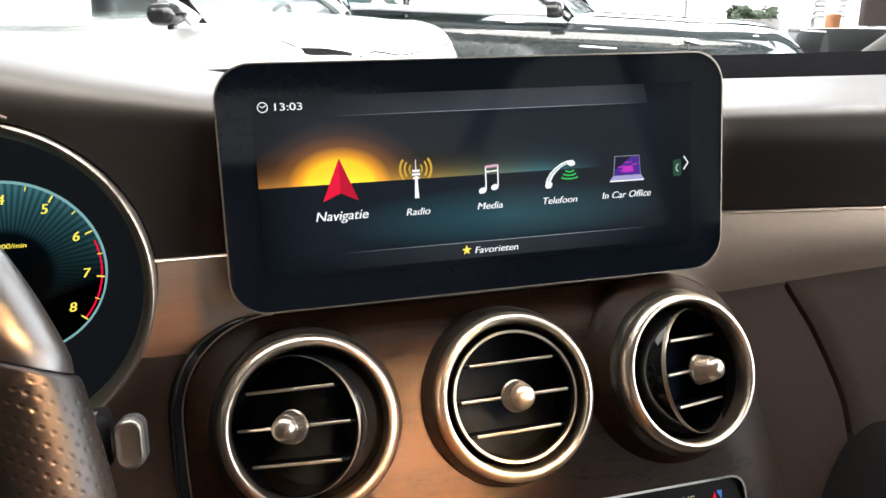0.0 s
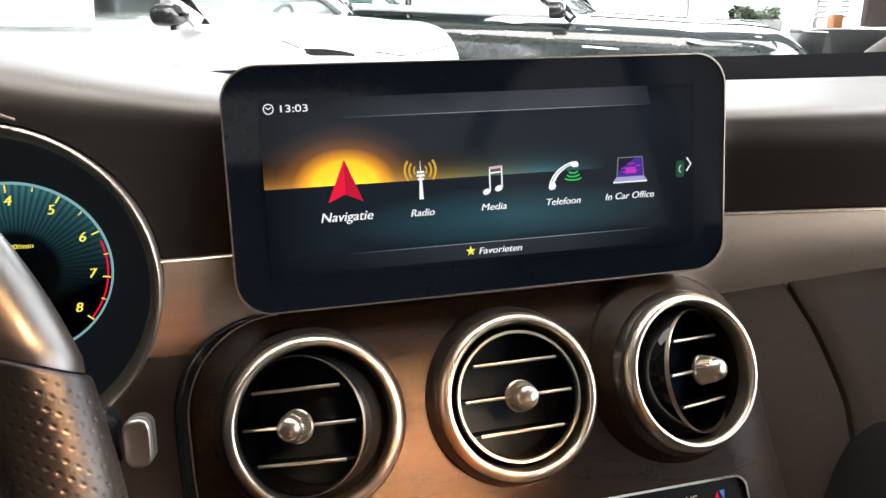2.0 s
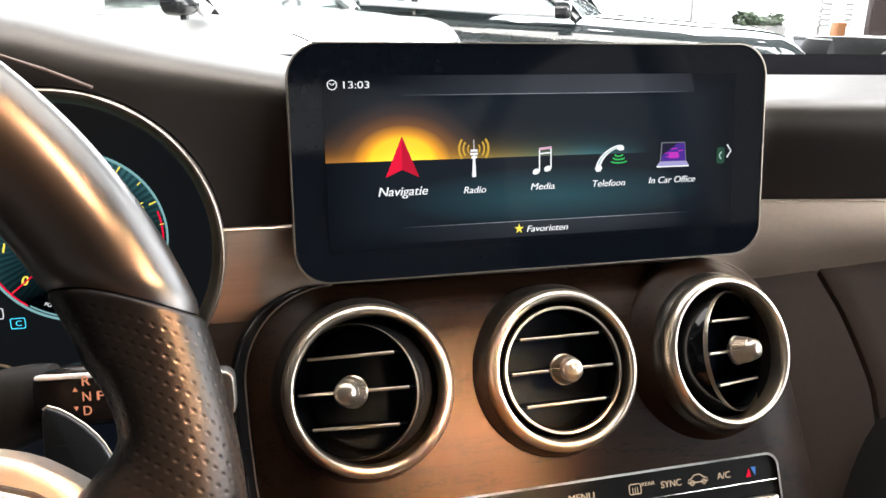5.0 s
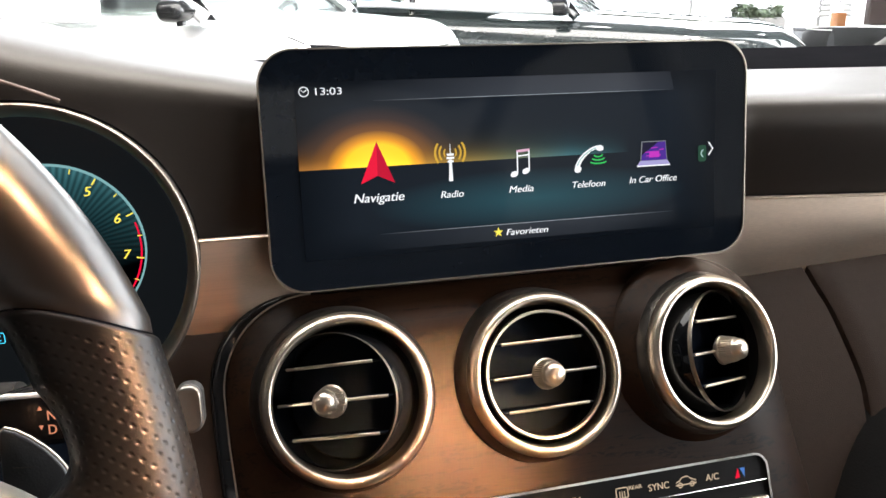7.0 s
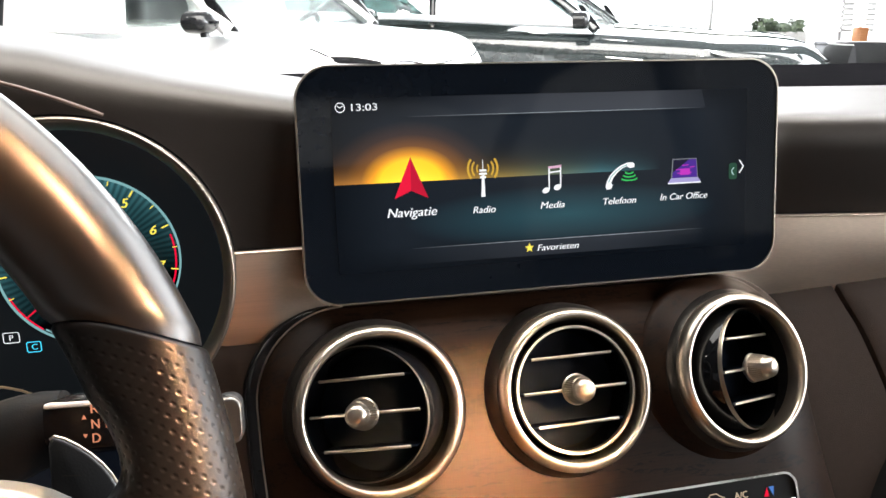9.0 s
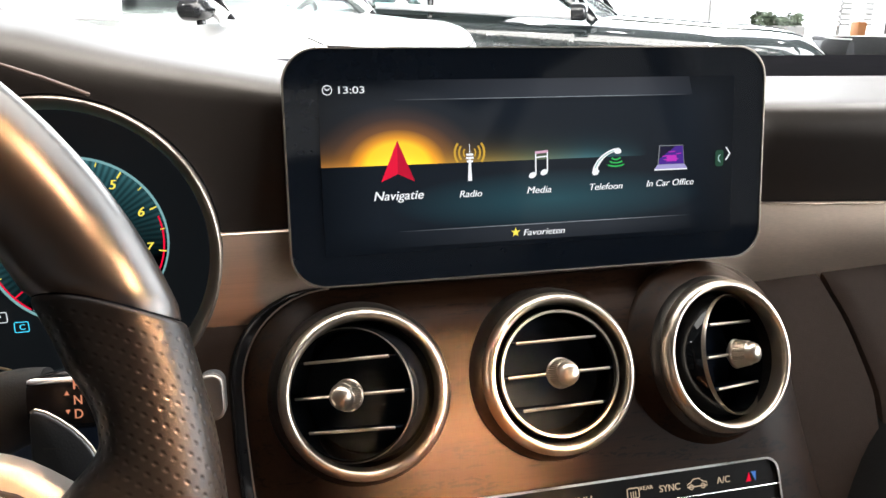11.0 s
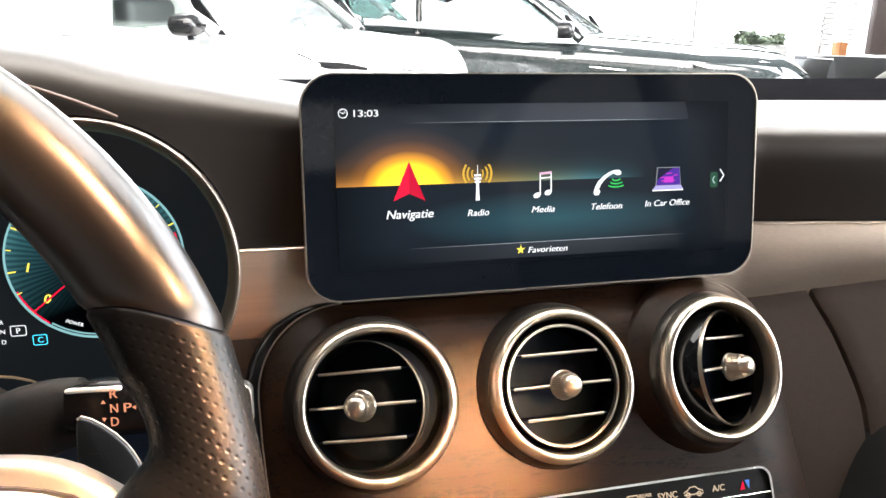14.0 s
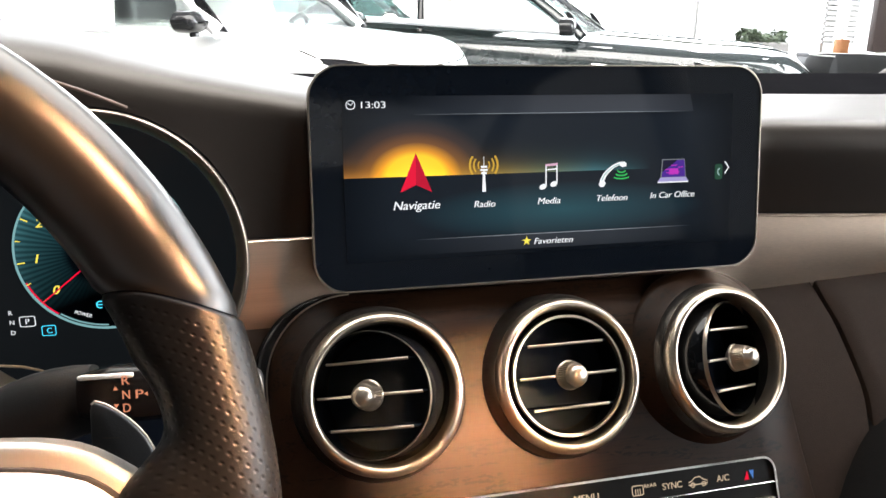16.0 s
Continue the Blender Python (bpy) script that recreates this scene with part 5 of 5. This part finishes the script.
def build_car(name, m, label, paint, roof, belt, nose, hood_len, wide, panel, tint, rise=0.02):
    """A parked car: local x ahead from the foot of the windscreen, y to its left, z up from the ground."""
    c = thing(name, m, label, "car", "parked showroom cars")
    L0, L1 = -3.0, hood_len

    def top(x):
        return spline([(L0, belt * 0.95), (-2.4, belt + rise), (-0.9, belt + rise * 0.45), (-0.3, belt + 0.01), (0.0, belt), (hood_len * 0.5, belt - (0.03 if panel else 0.05)), (hood_len * 0.85, nose + (0.085 if panel else 0.06)), (hood_len, nose - 0.10)], x)

    def half(x):
        return wide * spline([(L0, 0.80), (L0 + 0.4, 0.96), (-1.5, 1.0), (0.3, 1.0), (hood_len - 0.35, 0.95), (hood_len - 0.08, 0.78), (hood_len, 0.62)], x)

    def surface(x, y):
        k = min(0.999, abs(y) / half(x)) ** (1 / 0.42)
        return 0.28 + (top(x) - 0.28) * (math.sqrt(1 - k * k) ** 0.17) * (1 - 0.02 * k)

    rows = []
    for i in range(141):
        x = L0 + (L1 - L0) * i / 140
        h, w = top(x), half(x)
        row = []
        for j in range(65):
            a = math.pi * j / 64
            cx, sy = math.cos(a), math.sin(a)
            row.append((x, w * math.copysign(abs(cx) ** 0.42, cx) if abs(cx) > 1e-6 else 0.0, 0.28 + (h - 0.28) * (sy ** 0.17) * (1 - 0.02 * abs(cx))))
        rows.append(row)
    bm = sheet(rows)
    for e in (rows[0], rows[-1]):
        vs = [bm.verts.new(p) for p in e]
        bm.faces.new(vs)
    part("body", bm, paint, c)
    # greenhouse: pillars, roof and panes
    wb, wt = wide * 0.93, wide * 0.70
    base = {1: (0.02, belt - 0.02), 2: (-0.75, roof - 0.06), 3: (-2.1, roof - 0.05), 4: (-2.85, belt + 0.02)}
    for s in (1, -1):
        p1, p2, p3, p4 = (base[1][0], s * wb, base[1][1]), (base[2][0], s * wt, base[2][1]), (base[3][0], s * wt, base[3][1]), (base[4][0], s * wb * 0.95, base[4][1])
        mid = (-1.35, s * wt * 1.01, roof - 0.02)
        part("pillar", sweep([p1, (-0.36, s * (wb + wt) / 2 * 1.015, (base[1][1] + base[2][1]) / 2 + 0.03), p2, mid, p3, p4], 0.045, 0.035, 10), paint, c, "roof pillar")
        part("pillar_trim", sweep([(0.0, s * (wb - 0.045), belt - 0.02), (-0.36, s * ((wb + wt) / 2 - 0.035), (base[1][1] + base[2][1]) / 2 + 0.02), (-0.74, s * (wt - 0.04), base[2][1])], 0.030, 0.024, 8), M_FRAME, c, "grey pillar lining")
        part("pillar", sweep([(-1.15, s * wb, belt - 0.02), (-1.20, s * wt, roof - 0.04)], 0.022, 0.015, 8, up=(0, 1, 0)), M_GLOSS, c, "black door pillar")
        cut = -0.50 if panel else -2.75
        q = [(-0.02, s * wb, belt), (-0.62, s * wt * 1.005, roof - 0.07), (max(cut, -2.1), s * wt * 1.005, roof - 0.07), (cut, s * wb * 0.96, belt)]
        part("side_glass", sheet([[q[0], q[3]], [q[1], q[2]]]), tint, c, "tinted side glass", recalc=False)
        # white sheet added for the side's white glare behind the front window
        if panel:
            part("glare_panel", thick(sheet([[(-0.50, s * wb, belt - 0.03), (-2.8, s * wb * 0.97, belt - 0.03)], [(-0.60, s * wt * 1.01, roof - 0.05), (-2.3, s * wt * 1.01, roof - 0.05)]]), 0.02), paint, c, "white sheet in place of the glaring rear side glass")
        if not panel:
            # pale paint carries the strip's white reflection
            part("belt_strip", sweep([(-0.02, s * wb * 1.01, belt), (-0.5, s * wb * 1.02, belt + rise * 0.25), (-1.4, s * wb * 1.02, belt + rise * 0.75), (-2.75, s * wb * 0.98, belt + rise)], 0.022, seg=8), M_GLEAM, c, "belt strip, its white gleam in pale paint")
            part("window_surround", sweep([(0.0, s * wb * 1.015, belt + 0.005), (-0.36, s * (wb + wt) / 2 * 1.06, (base[1][1] + base[2][1]) / 2 + 0.02), (-0.70, s * wt * 1.05, roof - 0.09)], 0.014, seg=6), M_BRIGHT, c, "bright window surround")
            for hx in (-0.95, -1.95):
                part("door_handle", sweep([(hx, s * half(hx) * 0.985, top(hx) - 0.12), (hx - 0.05, s * (half(hx) + 0.030), top(hx) - 0.115), (hx - 0.15, s * (half(hx) + 0.030), top(hx) - 0.11), (hx - 0.20, s * half(hx) * 0.985, top(hx) - 0.11)], 0.010, 0.012, 8), M_BRIGHT, c, "bright door handle")
            part("side_vent", sweep([(0.10, s * half(0.1) * 1.002, belt - 0.20), (0.34, s * half(0.34) * 1.002, belt - 0.215)], 0.006, seg=6), M_BRIGHT, c, "bright wing strip")
            part("bonnet_crease", sweep([(x, s * wide * 0.55, surface(x, wide * 0.55) + 0.002) for x in [0.1 + hood_len * 0.8 * k / 12 for k in range(13)]], 0.010, seg=6), paint, c, "raised bonnet crease")
        mir = part("door_mirror", slab([((0.078 if panel else 0.085) * math.cos(t), (0.042 if panel else 0.055) * math.sin(t) * (1.15 if math.sin(t) < 0 else 1)) for t in [2 * math.pi * k / 24 for k in range(24)]], -0.05, 0.05, 0.04, 4), M_GLOSS, c, "gloss black door mirror",
                   at=Matrix.Translation((-0.045 if panel else -0.07, s * (wb + 0.11), belt + (0.022 if panel else 0.045))) @ Matrix.Rotation(radians(90), 4, "Y") @ Matrix.Rotation(radians(90), 4, "Z"))
        part("mirror_sail", thick(flat_side([(0.06, belt - 0.02), (-0.03, belt - 0.015), (-0.11, belt + 0.14), (-0.075, belt + 0.14)], s * (wb + 0.012)), 0.012), M_GLOSS, c, "black mirror sail")
        part("mirror_foot", sweep([(0.0, -s * 0.02, 0), (0.0, -0.06, 0.01)], 0.02, seg=8), M_GLOSS, mir)
        if panel:
            def patch(outline, lift):
                return thick(sheet_of([(x, s * y, surface(x, y) + lift) for x, y in outline]), 0.004)

            lamp = part("headlight", patch([(0.411, 0.793), (0.423, 0.788), (0.464, 0.770), (0.522, 0.747), (0.584, 0.724), (0.631, 0.702), (0.634, 0.708), (0.584, 0.737), (0.524, 0.766), (0.481, 0.784), (0.452, 0.789)], 0.006), M_COWL, c, "slim dark headlight")
            part("lens", patch([(0.394, 0.802), (0.410, 0.795), (0.440, 0.784), (0.456, 0.786), (0.450, 0.794), (0.420, 0.806)], 0.006), M_BRIGHT, lamp, "bright lens")
            part("wing_gap", sweep([(x, s * y, surface(x, y) + 0.001) for x, y in ((0.348, 0.772), (0.375, 0.775), (0.402, 0.778), (0.430, 0.780), (0.456, 0.779))], 0.0035, seg=6), M_COWL, c, "dark gap beside the bonnet")
        else:
            part("headlight", slab([(-0.11, 0.024), (-0.03, 0.006), (0.10, -0.014), (0.10, -0.024), (0.0, -0.018), (-0.08, 0.002)], -0.02, 0.012, 0.006), M_BRIGHT, c, "slim headlight",
                 at=Matrix.Translation((hood_len - 0.74, s * wide * 0.965, nose - 0.02)) @ Matrix.Rotation(radians(s * -18), 4, "Z") @ Matrix.Rotation(radians(90 if s < 0 else -90), 4, "X") @ (Matrix.Identity(4) if s < 0 else Matrix.Rotation(radians(180), 4, "X") @ Matrix.Diagonal((1, -1, -1, 1))))
        for x in (hood_len - 0.75, -2.2):
            wh = part("wheel", lathe([(0.33, -0.10), (0.345, -0.07), (0.345, 0.07), (0.33, 0.10), (0.22, 0.10), (0.22, -0.10)], 40), M_TYRE, c, at=Matrix.Translation((x, s * wide * 0.93, 0.345)) @ Matrix.Rotation(radians(90), 4, "X"))
            part("rim", lathe([(0.225, 0.06), (0.05, 0.08), (0.01, 0.08), (0.01, -0.08), (0.225, -0.08)], 40), M_CHROME, wh)
    part("roof", thick(sheet([[(x, y, roof - 0.09 * (y / wt) ** 4 * 0.6 - 0.05 * ((x + 1.42) / 0.72) ** 4) for y in [wt * (k / 8 - 1) for k in range(17)]] for x in [-0.72 - 0.14 * i for i in range(11)]]), 0.03), paint, c)
    part("windscreen_pane", sheet([[(0.03 * (1 - t) - 0.75 * t + 0.07 * (1 - (y / wb) ** 2), y * ((1 - t) + t * wt / wb), (belt - 0.01) * (1 - t) + (roof - 0.05) * t) for y in [wb * (k / 6 - 1) for k in range(13)]] for t in (0, 0.25, 0.5, 0.75, 1)]), M_TINT, c, "clear windscreen", recalc=False)
    seam = [(hood_len - 0.050 - 0.10 * abs(0.069 * k / 0.70) ** 5, 0.069 * k) for k in range(-10, 11)]
    part("hood_gap", sweep([(x, y * wide / 0.87, surface(x, y * wide / 0.87) + 0.002) for x, y in seam], 0.0036, seg=6), M_COWL, c, "dark gap at the bonnet edge")
    part("wheel_inside", sweep([(-0.24 + 0.07 * math.sin(t), 0.40 + 0.16 * math.cos(t), belt - 0.115 + 0.16 * math.sin(t)) for t in [2 * math.pi * k / 32 for k in range(32)]], 0.014, seg=8, closed=True), M_BLACK, c, "dark steering wheel")
    for y in (0.37, -0.37):
        part("seat", box(-1.25, -1.05, y - 0.24, y + 0.24, 0.5, belt + 0.14, 0.06, 3), M_SEAT, c, "dark seat back")
        part("headrest", box(-1.26, -1.16, y - 0.13, y + 0.13, belt + 0.17, belt + 0.36, 0.045, 3), M_SEAT, c)
    return c


build_car("suv", pose(0.27, 3.9, 0, 0, 0, -30.7), "white car parked facing the walkway, black mirrors", M_WHITEPAINT, 1.60, 1.005, 0.85, 0.80, 0.87, True, M_TINT)
build_car("sedan", pose(2.72, 5.68, 0, 0, 0, -30.7), "glossy black saloon parked beside the white car", M_DARKPAINT, 1.47, 0.955, 0.80, 1.62, 0.90, False, M_DARKTINT, 0.075)
build_car("hatchback", pose(2.2, 9.0, 0, 0, 0, -30.7), "white hatchback parked behind the black saloon", M_WHITEPAINT, 1.50, 0.98, 0.84, 1.2, 0.88, False, M_TINT)


def build_board():
    b = thing("display_board", pose(5.89, 6.0, 0), "dark brown display board on a white plinth", "display board")
    part("panel", box(-0.24, 0.45, -0.04, 0.04, 0.80, 2.3, 0.012), M_REDPAD, b, "dark brown panel")
    part("plinth", box(-0.16, 0.45, -0.20, 0.20, 0.0, 0.80, 0.02), M_WHITEPAINT, b, "white plinth")
    return b


def build_planter():
    p = thing("planter", pose(6.42, 8.4, 0), "pale trough planter with a low green hedge", "planter")
    part("trough", box(-0.46, 0.10, -0.18, 0.18, 0.0, 0.80, 0.02), M_WALL, p, "pale trough")
    rng = random.Random(4)
    bm = bmesh.new()
    for k in range(1300):
        x = rng.uniform(-0.44, 0.08)
        c = Vector((x, rng.uniform(-0.17, 0.17), rng.uniform(0.76, 0.90 + 0.03 * math.sin(13 * x) + 0.02 * math.sin(31 * x))))
        u = Vector((rng.uniform(-1, 1), rng.uniform(-1, 1), rng.uniform(-1, 1))).normalized()
        w = u.orthogonal().normalized()
        s = rng.uniform(0.025, 0.045)
        a = [bm.verts.new(c + u * s), bm.verts.new(c + w * s * 0.5), bm.verts.new(c - u * s), bm.verts.new(c - w * s * 0.5)]
        bm.faces.new(a)
    part("hedge", bm, M_LEAF, p, "small green leaves", recalc=False)
    return p


def build_shelf():
    s = thing("low_shelf", pose(6.15, 7.0, 0), "low dark shelf with a tan box on it", "shelf")
    part("top", box(-0.35, 0.45, -0.18, 0.18, 0.70, 0.74, 0.005), M_FRAME, s)
    part("bottom", box(-0.35, 0.45, -0.18, 0.18, 0.40, 0.44, 0.005), M_FRAME, s)
    for x in (-0.35, 0.05, 0.42):
        part("upright", box(x, x + 0.03, -0.17, 0.17, 0.0, 0.70, 0.004), M_FRAME, s)
    b = tagged(part("box", box(0.0, 0.10, -0.06, 0.06, 0.74, 0.88, 0.006), M_TAN), "small tan cardboard box standing on the shelf", "box")
    b.matrix_world = pose(6.15, 7.0, 0)
    return s


def build_rack():
    r = thing("brochure_rack", pose(6.02, 7.1, 0), "slim white brochure rack with stacked trays", "rack", "brochure racks")
    part("pole", box(-0.012, 0.012, -0.012, 0.012, 0.0, 1.75, 0.003), M_WHITEPAINT, r)
    part("foot", lathe([(0.16, 0.0), (0.16, 0.012), (0.02, 0.02), (0.001, 0.02), (0.001, 0.0)], 24), M_WHITEPAINT, r)
    for k in range(17):
        part("tray", box(-0.07, 0.07, -0.11, -0.012, 0.84 + 0.052 * k, 0.866 + 0.052 * k, 0.004, 1), M_WHITEPAINT, r)
    return r


def build_armchair():
    a = thing("armchair", pose(4.60, 4.9, 0, 0, 0, -20), "dark grey tub armchair with pale piping", "armchair")
    shell = [(0.36 * math.cos(t), 0.34 * math.sin(t), 0.40) for t in [radians(-40 + 260 * k / 24) for k in range(25)]]
    part("backrest", sweep([(x, y, 0.56) for x, y, _ in shell], 0.06, 0.26, 12), M_CHAIR, a, "curved dark grey back")
    part("piping", sweep([(x * 1.02, y * 1.02, 0.820) for x, y, _ in shell], 0.006, seg=6), M_WALL, a, "pale piping")
    part("seat", slab([(0.30 * math.cos(2 * math.pi * k / 28), 0.29 * math.sin(2 * math.pi * k / 28)) for k in range(28)], 0.28, 0.44, 0.05, 4), M_CHAIR, a)
    for x, y in ((0.22, 0.22), (-0.22, 0.22), (0.22, -0.22), (-0.22, -0.22)):
        part("leg", lathe([(0.018, 0.0), (0.024, 0.30), (0.001, 0.30), (0.001, 0.0)], 12), M_FRAME, a, at=Matrix.Translation((x, y, 0)))
    return a


build_board()
build_planter()
build_shelf()
rack = build_rack()
copy_thing(rack, pose(6.32, 7.15, 0, 0, 0, 12))
build_armchair()
